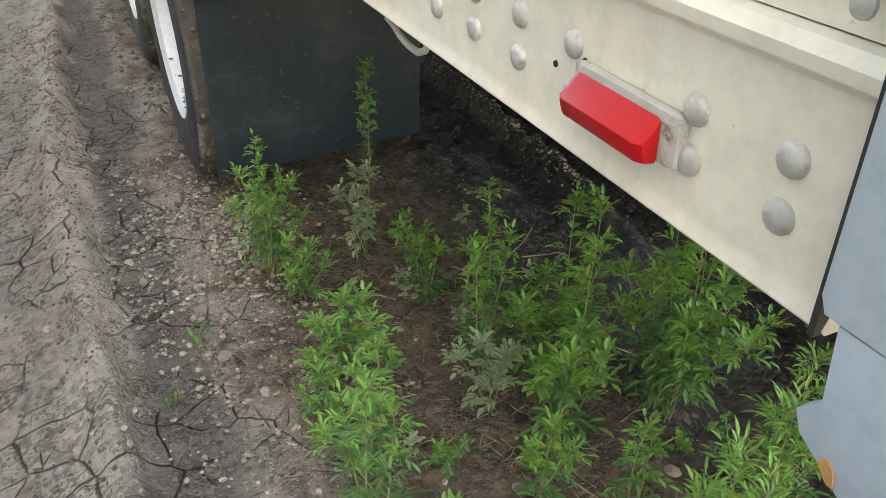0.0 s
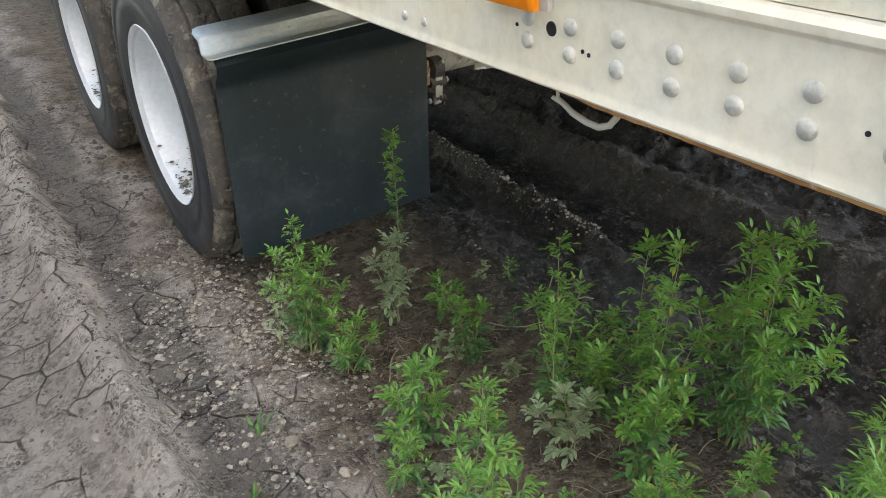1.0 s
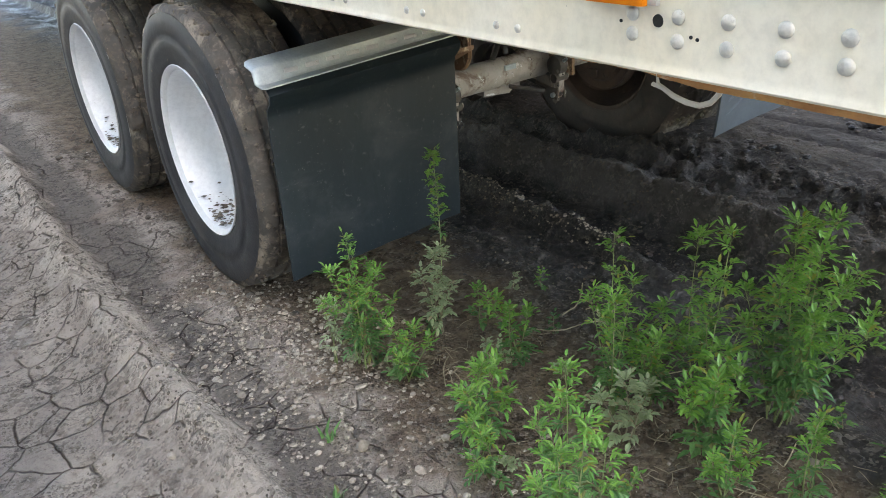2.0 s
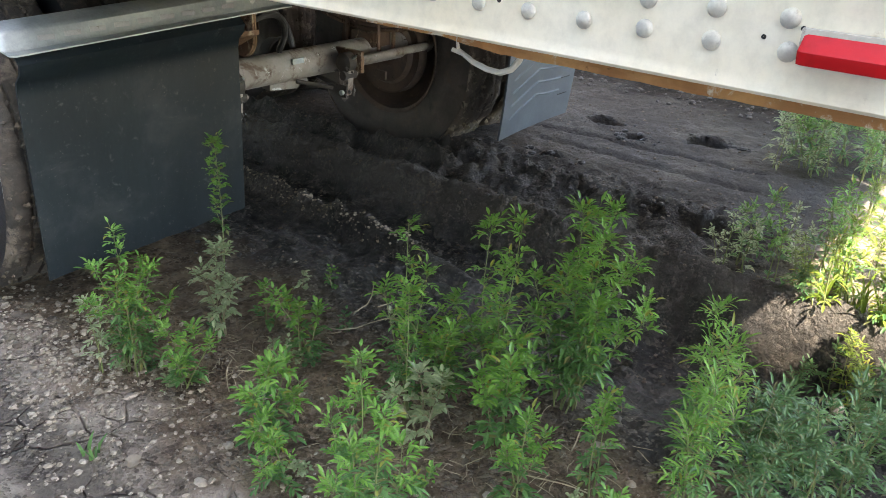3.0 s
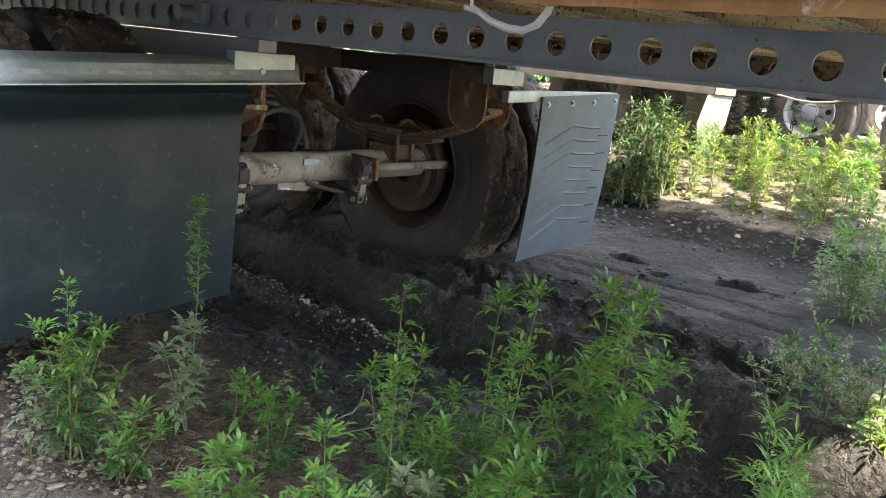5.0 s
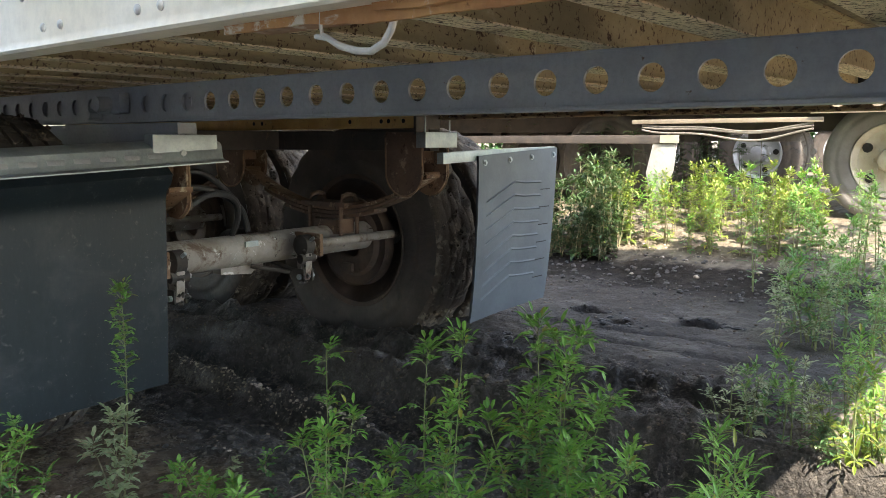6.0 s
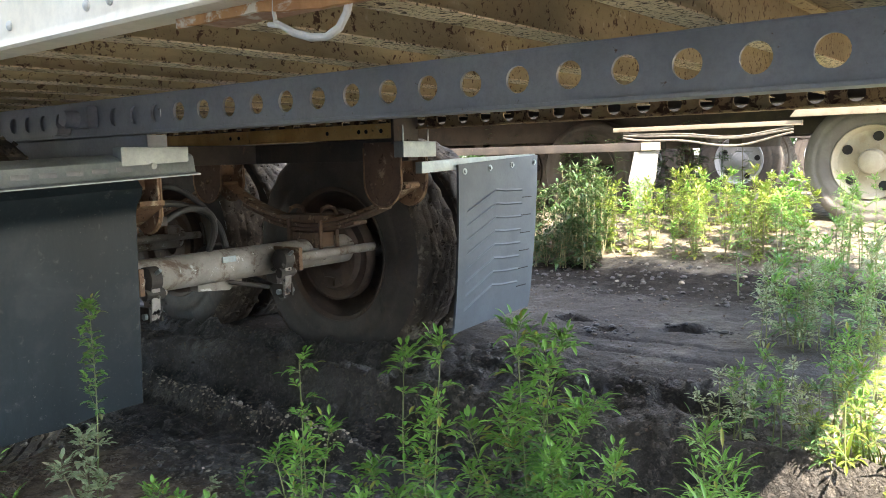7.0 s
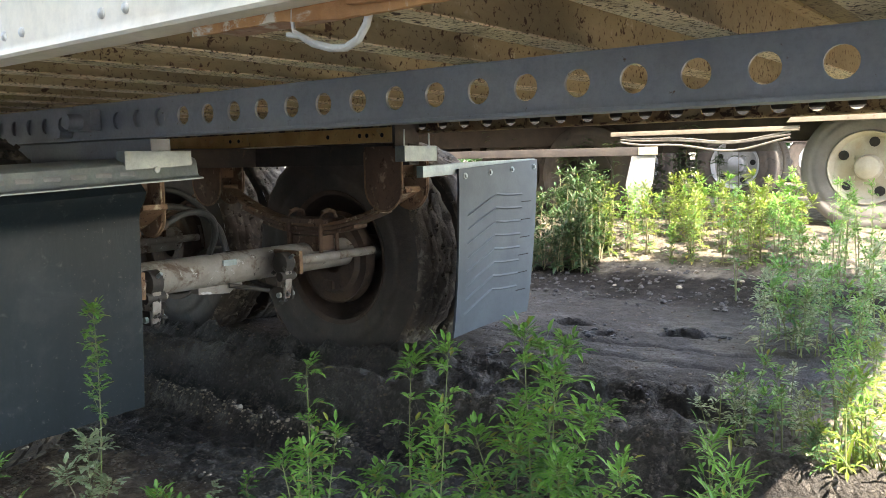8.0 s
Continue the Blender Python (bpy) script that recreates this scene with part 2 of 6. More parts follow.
def leaf_material(name, a, b, old):
    m, n, l, p = nodes(name)
    g = n.new("ShaderNodeNewGeometry")
    tc = n.new("ShaderNodeTexCoord")
    col = mixed(n, l, g.outputs["Random Per Island"], a, b)
    col = mixed(n, l, maths(n, l, "GREATER_THAN", g.outputs["Random Per Island"], 0.93), col, old)
    col = mixed(n, l, maths(n, l, "MULTIPLY", ramp(n, l, noise_node(n, l, tc.outputs["Object"], 90), 0.4, 0.7), 0.35), col, tuple(0.6 * v for v in a))
    l.new(col, p.inputs["Base Color"])
    p.inputs["Roughness"].default_value = 0.38
    t = n.new("ShaderNodeBsdfTranslucent")
    l.new(col, t.inputs["Color"])
    mx = n.new("ShaderNodeMixShader")
    mx.inputs[0].default_value = 0.30
    l.new(p.outputs[0], mx.inputs[1])
    l.new(t.outputs[0], mx.inputs[2])
    l.new(mx.outputs[0], n["Material Output"].inputs["Surface"])
    return m


M_LEAF = leaf_material("fresh_leaf", (0.105, 0.255, 0.042), (0.245, 0.45, 0.085), (0.30, 0.30, 0.06))
M_LEAF_DARK = leaf_material("mature_leaf", (0.065, 0.165, 0.048), (0.17, 0.32, 0.095), (0.20, 0.20, 0.07))
M_LEAF_PALE = leaf_material("dusty_leaf", (0.29, 0.36, 0.18), (0.41, 0.46, 0.26), (0.42, 0.36, 0.21))
# leaf colour darkened to stand for shade that falls round the ditch
M_LEAF_DIM = leaf_material("leaf_dim_tone", (0.06, 0.14, 0.052), (0.13, 0.24, 0.085), (0.14, 0.14, 0.06))
# shaded copy of the leaf colour, darkened for plants standing in shade
M_LEAF_SHADE = leaf_material("leaf_shade_tone", (0.035, 0.08, 0.022), (0.06, 0.115, 0.03), (0.10, 0.09, 0.03))
M_DULLCREAM = surf("dull_cream_steel", (0.24, 0.20, 0.145), (0.19, 0.155, 0.11), 8.0, 0.6, 0, [((0.12, 0.08, 0.05), 16, 0.58, 0.7, 0.85)], 0.3, 80)
# sunlit copy of the leaf colour, yellowed for plants standing in the sun
M_LEAF_SUN = leaf_material("leaf_sun_tone", (0.15, 0.23, 0.030), (0.25, 0.33, 0.055), (0.42, 0.36, 0.07))
M_STEM = surf("green_stem", (0.15, 0.20, 0.06), (0.20, 0.20, 0.09), 30.0, 0.6, 0, [], 0.1, 100)
M_STEM_DRY = surf("woody_stem", (0.25, 0.22, 0.13), (0.18, 0.16, 0.09), 30.0, 0.75, 0, [], 0.2, 100)


def ground_material():
    m, n, l, p = nodes("earth")
    tc = n.new("ShaderNodeTexCoord")
    co = tc.outputs["Object"]
    sep = n.new("ShaderNodeSeparateXYZ")
    l.new(co, sep.inputs[0])
    wob = maths(n, l, "MULTIPLY", maths(n, l, "SUBTRACT", noise_node(n, l, co, 2.6, 7), 0.5), 0.9)
    xw = maths(n, l, "ADD", sep.outputs["X"], wob)
    big, mid, fine = noise_node(n, l, co, 2.0, 8, 0.65), noise_node(n, l, co, 14.0, 8, 0.68), noise_node(n, l, co, 90.0, 5, 0.7)
    clay = mixed(n, l, ramp(n, l, big, 0.35, 0.65), (0.36, 0.295, 0.240), (0.47, 0.392, 0.318))
    clay = mixed(n, l, ramp(n, l, mid, 0.52, 0.7), clay, (0.21, 0.166, 0.130))
    soil = mixed(n, l, ramp(n, l, mid, 0.35, 0.65), (0.255, 0.192, 0.137), (0.148, 0.108, 0.077))
    mud = mixed(n, l, ramp(n, l, mid, 0.35, 0.65), (0.036, 0.033, 0.030), (0.074, 0.067, 0.060))
    flat = mixed(n, l, ramp(n, l, big, 0.35, 0.7), (0.052, 0.044, 0.037), (0.028, 0.024, 0.021))
    sand = mixed(n, l, ramp(n, l, mid, 0.4, 0.7), (0.20, 0.168, 0.125), (0.085, 0.070, 0.052))
    xr = maths(n, l, "ADD", sep.outputs["X"], maths(n, l, "MULTIPLY", wob, 0.3))
    ridge = maths(n, l, "SUBTRACT", 1.0, ramp(n, l, maths(n, l, "ABSOLUTE", maths(n, l, "ADD", xr, 0.455)), 0.035, 0.10))
    damp = maths(n, l, "SUBTRACT", 1.0, ramp(n, l, maths(n, l, "ABSOLUTE", maths(n, l, "ADD", xr, 0.285)), 0.05, 0.12))
    clay = mixed(n, l, maths(n, l, "MULTIPLY", damp, 0.80), clay, (0.155, 0.132, 0.112))
    clay = mixed(n, l, maths(n, l, "MULTIPLY", ridge, 0.85), clay, (0.56, 0.475, 0.385))
    clay = mixed(n, l, maths(n, l, "MULTIPLY", maths(n, l, "SUBTRACT", 1.0, ramp(n, l, xw, -0.95, -0.68)), 0.6), clay, (0.20, 0.178, 0.160))
    col = mixed(n, l, ramp(n, l, xw, -0.20, 0.02), clay, soil)
    col = mixed(n, l, ramp(n, l, xw, 0.5, 0.85), col, mud)
    col = mixed(n, l, ramp(n, l, xw, 1.7, 2.2), col, flat)
    # dried crumbly crests between wet rut floors, blackened in colour to deepen shade
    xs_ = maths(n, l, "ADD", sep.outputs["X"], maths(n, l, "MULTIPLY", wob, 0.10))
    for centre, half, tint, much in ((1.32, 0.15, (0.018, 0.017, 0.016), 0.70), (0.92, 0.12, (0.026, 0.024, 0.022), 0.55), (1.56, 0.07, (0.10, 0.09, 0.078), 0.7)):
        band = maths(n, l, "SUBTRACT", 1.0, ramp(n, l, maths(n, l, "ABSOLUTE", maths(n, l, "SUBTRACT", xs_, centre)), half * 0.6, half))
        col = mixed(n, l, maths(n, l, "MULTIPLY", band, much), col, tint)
    crest = maths(n, l, "SUBTRACT", 1.0, ramp(n, l, maths(n, l, "ABSOLUTE", maths(n, l, "SUBTRACT", xs_, 1.14)), 0.02, 0.045))
    crest = maths(n, l, "MULTIPLY", maths(n, l, "MULTIPLY", crest, ramp(n, l, fine, 0.42, 0.55)), ramp(n, l, sep.outputs["Y"], 1.6, 2.0))
    col = mixed(n, l, maths(n, l, "MULTIPLY", crest, 0.6), col, (0.15, 0.135, 0.115))
    # ground past the shadow edge lightened in colour to brighten the sunlit strip
    col = mixed(n, l, ramp(n, l, xw, 4.05, 4.25), col, sand)
    # sun patch behind the rear end, painted as a paler ground colour
    sunlit_y = maths(n, l, "ADD", sep.outputs["Y"], maths(n, l, "MULTIPLY", wob, 0.4))
    dry = maths(n, l, "MULTIPLY", maths(n, l, "SUBTRACT", 1.0, ramp(n, l, sunlit_y, 0.5, 0.78)), ramp(n, l, xw, 1.50, 1.70))
    col = mixed(n, l, dry, col, mixed(n, l, ramp(n, l, mid, 0.4, 0.7), (0.30, 0.255, 0.19), (0.20, 0.168, 0.125)))
    # crumbs: cells of earth, each a little lighter or darker than the next
    calm = maths(n, l, "SUBTRACT", 1.0, maths(n, l, "MULTIPLY", ramp(n, l, xw, 0.75, 1.0), 0.45))
    calm = maths(n, l, "MULTIPLY", calm, maths(n, l, "SUBTRACT", 1.0, maths(n, l, "MULTIPLY", ramp(n, l, xw, 1.8, 2.2), 0.6)))
    lumps = None
    for scale, much in ((150.0, 0.55), (58.0, 0.45)):
        cell = n.new("ShaderNodeTexVoronoi")
        cell.inputs["Scale"].default_value = scale
        l.new(co, cell.inputs["Vector"])
        tone = n.new("ShaderNodeSeparateColor")
        l.new(cell.outputs["Color"], tone.inputs[0])
        some = maths(n, l, "MULTIPLY", ramp(n, l, noise_node(n, l, co, scale * 0.08, 4), 0.38, 0.62), maths(n, l, "MULTIPLY", calm, much))
        col = mixed(n, l, maths(n, l, "MULTIPLY", ramp(n, l, tone.outputs[0], 0.55, 0.75), some), col, (0.04, 0.034, 0.028))
        col = mixed(n, l, maths(n, l, "MULTIPLY", ramp(n, l, tone.outputs[1], 0.78, 0.9), some), col, (0.30, 0.26, 0.21))
        bulge = maths(n, l, "MULTIPLY", maths(n, l, "SUBTRACT", 1.0, cell.outputs["Distance"]), some)
        lumps = bulge if lumps is None else maths(n, l, "ADD", lumps, maths(n, l, "MULTIPLY", bulge, 2.0))
    col = mixed(n, l, maths(n, l, "MULTIPLY", ramp(n, l, fine, 0.60, 0.72), maths(n, l, "MULTIPLY", calm, 0.5)), col, (0.30, 0.26, 0.20))
    # band before the sunlit strip, darkened in colour to stand for shade
    loam_shade = maths(n, l, "MULTIPLY", ramp(n, l, xw, 3.4, 3.55), maths(n, l, "SUBTRACT", 1.0, ramp(n, l, xw, 4.0, 4.2)))
    col = mixed(n, l, maths(n, l, "MULTIPLY", loam_shade, 0.88), col, mixed(n, l, ramp(n, l, mid, 0.4, 0.65), (0.014, 0.011, 0.009), (0.034, 0.028, 0.022)))
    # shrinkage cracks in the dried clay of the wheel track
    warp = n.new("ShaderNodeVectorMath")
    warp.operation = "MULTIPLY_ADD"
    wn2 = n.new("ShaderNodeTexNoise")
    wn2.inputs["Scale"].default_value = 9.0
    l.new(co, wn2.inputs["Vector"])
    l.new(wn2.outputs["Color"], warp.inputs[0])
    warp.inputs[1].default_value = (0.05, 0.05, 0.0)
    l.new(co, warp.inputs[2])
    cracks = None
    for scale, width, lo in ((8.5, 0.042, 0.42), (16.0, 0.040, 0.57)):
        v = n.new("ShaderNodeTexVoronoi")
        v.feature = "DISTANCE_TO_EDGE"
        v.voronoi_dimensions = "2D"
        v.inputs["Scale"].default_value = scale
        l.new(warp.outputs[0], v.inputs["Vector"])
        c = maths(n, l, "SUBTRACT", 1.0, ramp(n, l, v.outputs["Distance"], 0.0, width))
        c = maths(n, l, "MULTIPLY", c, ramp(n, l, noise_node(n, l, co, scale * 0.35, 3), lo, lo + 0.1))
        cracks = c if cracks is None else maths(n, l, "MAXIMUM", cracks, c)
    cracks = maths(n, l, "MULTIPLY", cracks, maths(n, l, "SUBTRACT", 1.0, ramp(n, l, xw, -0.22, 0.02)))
    # crack lines darkened in colour to stand for the shade inside them
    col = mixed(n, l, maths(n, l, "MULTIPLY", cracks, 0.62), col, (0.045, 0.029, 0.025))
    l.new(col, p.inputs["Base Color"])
    wet = maths(n, l, "MULTIPLY", ramp(n, l, xw, 0.5, 0.9), maths(n, l, "SUBTRACT", 1.0, ramp(n, l, xw, 3.2, 3.9)))
    l.new(maths(n, l, "SUBTRACT", 0.95, maths(n, l, "MULTIPLY", wet, maths(n, l, "MULTIPLY", ramp(n, l, big, 0.4, 0.62), 0.50))), p.inputs["Roughness"])
    l.new(maths(n, l, "ADD", 0.08, maths(n, l, "MULTIPLY", wet, 0.22)), p.inputs["Specular IOR Level"])
    h = maths(n, l, "ADD", maths(n, l, "MULTIPLY", mid, 1.6), maths(n, l, "MULTIPLY", fine, maths(n, l, "MULTIPLY", calm, 0.9)))
    h = maths(n, l, "ADD", h, maths(n, l, "MULTIPLY", lumps, 0.8))
    h = maths(n, l, "SUBTRACT", h, maths(n, l, "MULTIPLY", cracks, 2.2))
    bumped(n, l, p, h, 1.0, 0.02)
    return m


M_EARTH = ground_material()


# ---- mesh helpers ----
class Shape:
    def __init__(self):
        self.v, self.f = [], []

    def add(self, verts, faces):
        k = len(self.v)
        self.v += [tuple(p) for p in verts]
        self.f += [tuple(i + k for i in face) for face in faces]
        return self

    def box(self, x0, x1, y0, y1, z0, z1):
        return self.add([(x0, y0, z0), (x1, y0, z0), (x1, y1, z0), (x0, y1, z0), (x0, y0, z1), (x1, y0, z1), (x1, y1, z1), (x0, y1, z1)],
                        [(0, 3, 2, 1), (4, 5, 6, 7), (0, 1, 5, 4), (1, 2, 6, 5), (2, 3, 7, 6), (3, 0, 4, 7)])

    def prism(self, outline, axis, a, b):
        """A flat outline drawn in the two other axes, from a to b along the axis."""
        k = len(outline)
        at = {"x": lambda p, q: (q, p[0], p[1]), "y": lambda p, q: (p[0], q, p[1]), "z": lambda p, q: (p[0], p[1], q)}[axis]
        verts = [at(p, a) for p in outline] + [at(p, b) for p in outline]
        faces = [(i, (i + 1) % k, k + (i + 1) % k, k + i) for i in range(k)]
        return self.add(verts, faces + [tuple(range(k - 1, -1, -1)), tuple(range(k, 2 * k))])

    def tube(self, points, radius, n=8, caps=True):
        pts = [Vector(p) for p in points]
        up, rings = Vector((0.31, 0.17, 0.93)), []
        for i, p in enumerate(pts):
            d = (pts[min(i + 1, len(pts) - 1)] - pts[max(i - 1, 0)]).normalized()
            a = d.cross(up).normalized()
            b = a.cross(d).normalized()
            r = float(radius[i] if isinstance(radius, (list, tuple)) else radius)
            rings.append([p + r * (math.cos(q) * a + math.sin(q) * b) for q in (2 * math.pi * j / n for j in range(n))])
        verts = [v for ring in rings for v in ring]
        faces = [(i * n + j, i * n + (j + 1) % n, (i + 1) * n + (j + 1) % n, (i + 1) * n + j) for i in range(len(pts) - 1) for j in range(n)]
        if caps:
            faces += [tuple(range(n - 1, -1, -1)), tuple(range((len(pts) - 1) * n, len(pts) * n))]
        return self.add(verts, faces)

    def lathe(self, profile, centre, n=48, axis="x", closed=False):
        """Profile of (along, radius), turned about an axis through the centre."""
        verts, k = [], len(profile)
        for j in range(n):
            q = 2 * math.pi * j / n
            for a, r in profile:
                p = (a, r * math.cos(q), r * math.sin(q)) if axis == "x" else (r * math.cos(q), a, r * math.sin(q)) if axis == "y" else (r * math.cos(q), r * math.sin(q), a)
                verts.append(tuple(c + d for c, d in zip(centre, p)))
        last = k if closed else k - 1
        faces = [(j * k + i, j * k + (i + 1) % k, ((j + 1) % n) * k + (i + 1) % k, ((j + 1) % n) * k + i) for j in range(n) for i in range(last)]
        return self.add(verts, faces)

    def mesh(self, name, material, bevel=0.0, smooth=35, weld=False):
        me = bpy.data.meshes.new(name)
        me.from_pydata(self.v, [], self.f)
        bm = bmesh.new()
        bm.from_mesh(me)
        bmesh.ops.remove_doubles(bm, verts=bm.verts, dist=1e-6) if weld else None
        bmesh.ops.recalc_face_normals(bm, faces=bm.faces)
        if bevel:
            sharp = [e for e in bm.edges if len(e.link_faces) == 2 and e.calc_face_angle(0) > radians(40)]
            bmesh.ops.bevel(bm, geom=sharp, offset=bevel, segments=2, profile=0.7, affect="EDGES", clamp_overlap=True)
        bm.to_mesh(me)
        bm.free()
        me.materials.append(material)
        if smooth:
            me.polygons.foreach_set("use_smooth", [True] * len(me.polygons))
            me.set_sharp_from_angle(angle=radians(smooth))
        return me


def part(name, shape, material, parent=None, label="", bevel=0.0, smooth=35, weld=False):
    ob = new(name, shape.mesh(name, material, bevel, smooth, weld))
    if parent:
        ob.parent = parent
    return tagged(ob, label)


def empty(name, place=(0, 0, 0)):
    ob = new(name)
    ob.location = place
    ob.empty_display_size = 0.2
    return ob


def fbm(x, y, seed=0, octaves=4, gain=0.5):
    """Smooth value noise, about -1 to 1, for arrays."""
    total, amp, norm = np.zeros(np.broadcast(x, y).shape), 1.0, 0.0
    for o in range(octaves):
        fx, fy = x * 2.0**o + 17.3 * o, y * 2.0**o - 9.1 * o
        ix, iy = np.floor(fx).astype(np.int64), np.floor(fy).astype(np.int64)
        u, w = fx - ix, fy - iy
        u, w = u * u * (3 - 2 * u), w * w * (3 - 2 * w)

        def corner(a, b):
            k = (a * 374761393 + b * 668265263 + (seed + o) * 2246822519) & 0xFFFFFFFF
            k = ((k ^ (k >> 13)) * 1274126177) & 0xFFFFFFFF
            return ((k ^ (k >> 16)) & 0xFFFF) / 32767.5 - 1

        low = corner(ix, iy) * (1 - u) + corner(ix + 1, iy) * u
        high = corner(ix, iy + 1) * (1 - u) + corner(ix + 1, iy + 1) * u
        total += amp * (low * (1 - w) + high * w)
        norm, amp = norm + amp, amp * gain
    return total / norm


def step(v, a, b):
    u = np.clip((v - a) / (b - a), 0, 1)
    return u * u * (3 - 2 * u)


def bell(v, centre, width):
    return np.exp(-(((v - centre) / width) ** 2))


def relief(x, y):
    """Height of the earth: wheel track, gravel verge, ditch, ruts and churned mud, rising bank."""
    x, y = np.asarray(x, float), np.asarray(y, float)
    wx = x + 0.05 * fbm(x * 1.3, y * 1.3, 3, 3)
    z = 0.012 * fbm(x * 0.8, y * 0.8, 1, 3)
    z = z + (0.058 + 0.03 * fbm(x * 16, y * 16, 41, 3)) * bell(wx, -0.44 + 0.04 * np.sin(1.7 * y), 0.055) * step(-x, 0.2, 0.4) - 0.02 * step(-wx, 0.52, 0.7) * step(wx, -2.0, -1.3)
    z = z + 0.02 * bell(wx, -0.1, 0.2)
    broken = x + 0.05 * fbm(x * 5, y * 5, 51, 4)
    z = z + 0.032 * (1 - step(broken, -0.415, -0.375)) * step(broken, -0.72, -0.50)
    z = z + 0.009 * fbm(x * 12, y * 12, 5, 3) * (0.4 + 0.6 * step(x, -0.5, 0.1)) + 0.005 * fbm(x * 26, y * 26, 6, 2)
    near = 1 - step(y, 1.0, 1.7)
    z = z - (0.15 + 0.02 * fbm(x * 9, y * 9, 47, 3)) * near * step(wx, 0.72, 1.02) * (1 - step(wx + 0.05 * fbm(x * 7, y * 7, 48, 4), 1.47, 1.515)) - 0.03 * step(wx, 0.80, 1.00) * (1 - near) * (1 - step(wx, 1.5, 1.6))
    far = step(y, 1.35, 1.9)
    crumble = fbm(x * 22, y * 22, 8, 3)
    ridge_x = 1.12 + 0.05 * step(y, 2.1, 2.9)
    z = z + (0.085 + 0.030 * crumble) * bell(x + 0.35 * (wx - x), ridge_x, 0.036) * far
    z = z - 0.060 * step(x, ridge_x + 0.03, ridge_x + 0.10) * (1 - step(wx, 1.44, 1.52)) * far
    z = z + 0.045 * bell(wx, 1.545, 0.05) * (1 + 0.5 * crumble)
    z = z - 0.030 * bell(wx, 1.70, 0.07) * step(y, 1.3, 1.8)
    z = z + (0.045 + 0.04 * crumble) * bell(wx, 1.80, 0.035) * step(y, 1.9, 2.3)
    churn = bell(wx, 1.90 + 0.12 * step(1.2 - y, 0.0, 0.5), 0.13) * step(y, 0.6, 1.0) * (1 - step(y, 2.2, 2.6))
    z = z + churn * (0.040 - 0.062 * np.abs(fbm(x * 13, y * 9, 11, 4, 0.6)) + 0.028 * fbm(x * 30, y * 24, 16, 3))
    z = z + 0.025 * bell(wx, 1.85, 0.35) * bell(y, 2.25, 0.25) * (1.0 - 1.6 * np.abs(fbm(x * 10, y * 10, 12, 3)))
    z = z - 0.075 * step(x, 1.86, 1.98) * (1 - step(x, 2.60, 2.72)) * step(y, 2.35, 2.65)
    rough_edge = 0.05 * fbm(x * 5, y * 5, 43, 4)
    z = z + 0.055 * step(wx + 0.5 * rough_edge, 1.485, 1.520)
    z = z + 0.020 * step(wx + rough_edge, 1.90, 1.95) * step(y, 0.6, 1.0) - 0.012 * bell(wx + rough_edge, 1.87, 0.03) * step(y, 0.6, 1.0)
    z = z - 0.022 * bell(wx + 0.6 * rough_edge + 0.06 * (y - 1.6), 2.62, 0.018) * step(y, 0.9, 1.2)
    z = z + step(x, 0.5, 0.9) * (1 - step(x, 2.1, 2.4)) * (0.024 * fbm(x * 9, y * 5, 13, 4) + 0.016 * fbm(x * 27, y * 20, 15, 3))
    z = z - 0.02 * bell(x, 2.42, 0.025) * (1 - step(y, 2.0, 2.2)) * step(y, 0.8, 1.1)
    for px, py, rx, ry, d in ((2.88, 1.97, 0.045, 0.10, 0.07), (2.92, 1.42, 0.07, 0.09, 0.07), (2.72, 1.72, 0.03, 0.05, 0.05), (2.16, 1.86, 0.04, 0.05, 0.06)):
        ring = np.sqrt(((x - px) / rx) ** 2 + ((y - py) / ry) ** 2) + 0.5 * fbm(x * 14, y * 14, 45, 3)
        z = z - d * (1 - step(ring, 0.85, 1.1)) + 0.012 * bell(x, px + rx * 1.6, rx) * bell(y, py, ry)
    z = z + 0.035 * step(x, 3.0, 3.8) + 0.26 * step(x, 3.7, 5.3) + 0.012 * step(x, 3.5, 4.0) * fbm(x * 5, y * 5, 14, 4)
    return z


# ---- earth ----
def spread_axis(lo, hi, step_in, reach):
    inner = list(np.arange(lo, hi, step_in))
    out, d, v = [], step_in, hi
    while v < reach:
        out.append(v)
        d *= 1.17
        v += d
    low, d, v = [], step_in, lo
    while v > -reach:
        d *= 1.17
        v -= d
        low.append(v)
    return np.array(low[::-1] + inner + out)


def build_ground():
    xs, ys = spread_axis(-1.25, 3.5, 0.0125, 400), spread_axis(-0.2, 4.4, 0.014, 400)
    gx, gy = np.meshgrid(xs, ys)
    gz = relief(gx, gy)
    nx, ny = len(xs), len(ys)
    k = np.arange(nx * ny).reshape(ny, nx)
    quads = np.stack([k[:-1, :-1], k[:-1, 1:], k[1:, 1:], k[1:, :-1]], -1).reshape(-1, 4)
    me = bpy.data.meshes.new("ground")
    me.from_pydata(np.stack([gx, gy, gz], -1).reshape(-1, 3).tolist(), [], quads.tolist())
    me.materials.append(M_EARTH)
    me.polygons.foreach_set("use_smooth", [True] * len(me.polygons))
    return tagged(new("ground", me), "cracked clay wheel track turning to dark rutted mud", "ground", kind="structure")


build_ground()

# tall unseen wall, added to block the sun on this side of the trailer
wall = Shape()
wave = []
for i in range(0, 82):
    wave += [(-2.5 + (0.03 if i % 2 else 0.0), -8.0 + 0.2 * i)]
wall.prism(wave + [(-2.75, 8.2), (-2.75, -8.0)], "z", -0.1, 9.45)
tagged(part("sun_block_wall", wall, M_WALL), "unseen pale corrugated wall added to block the sun", "wall", kind="structure")


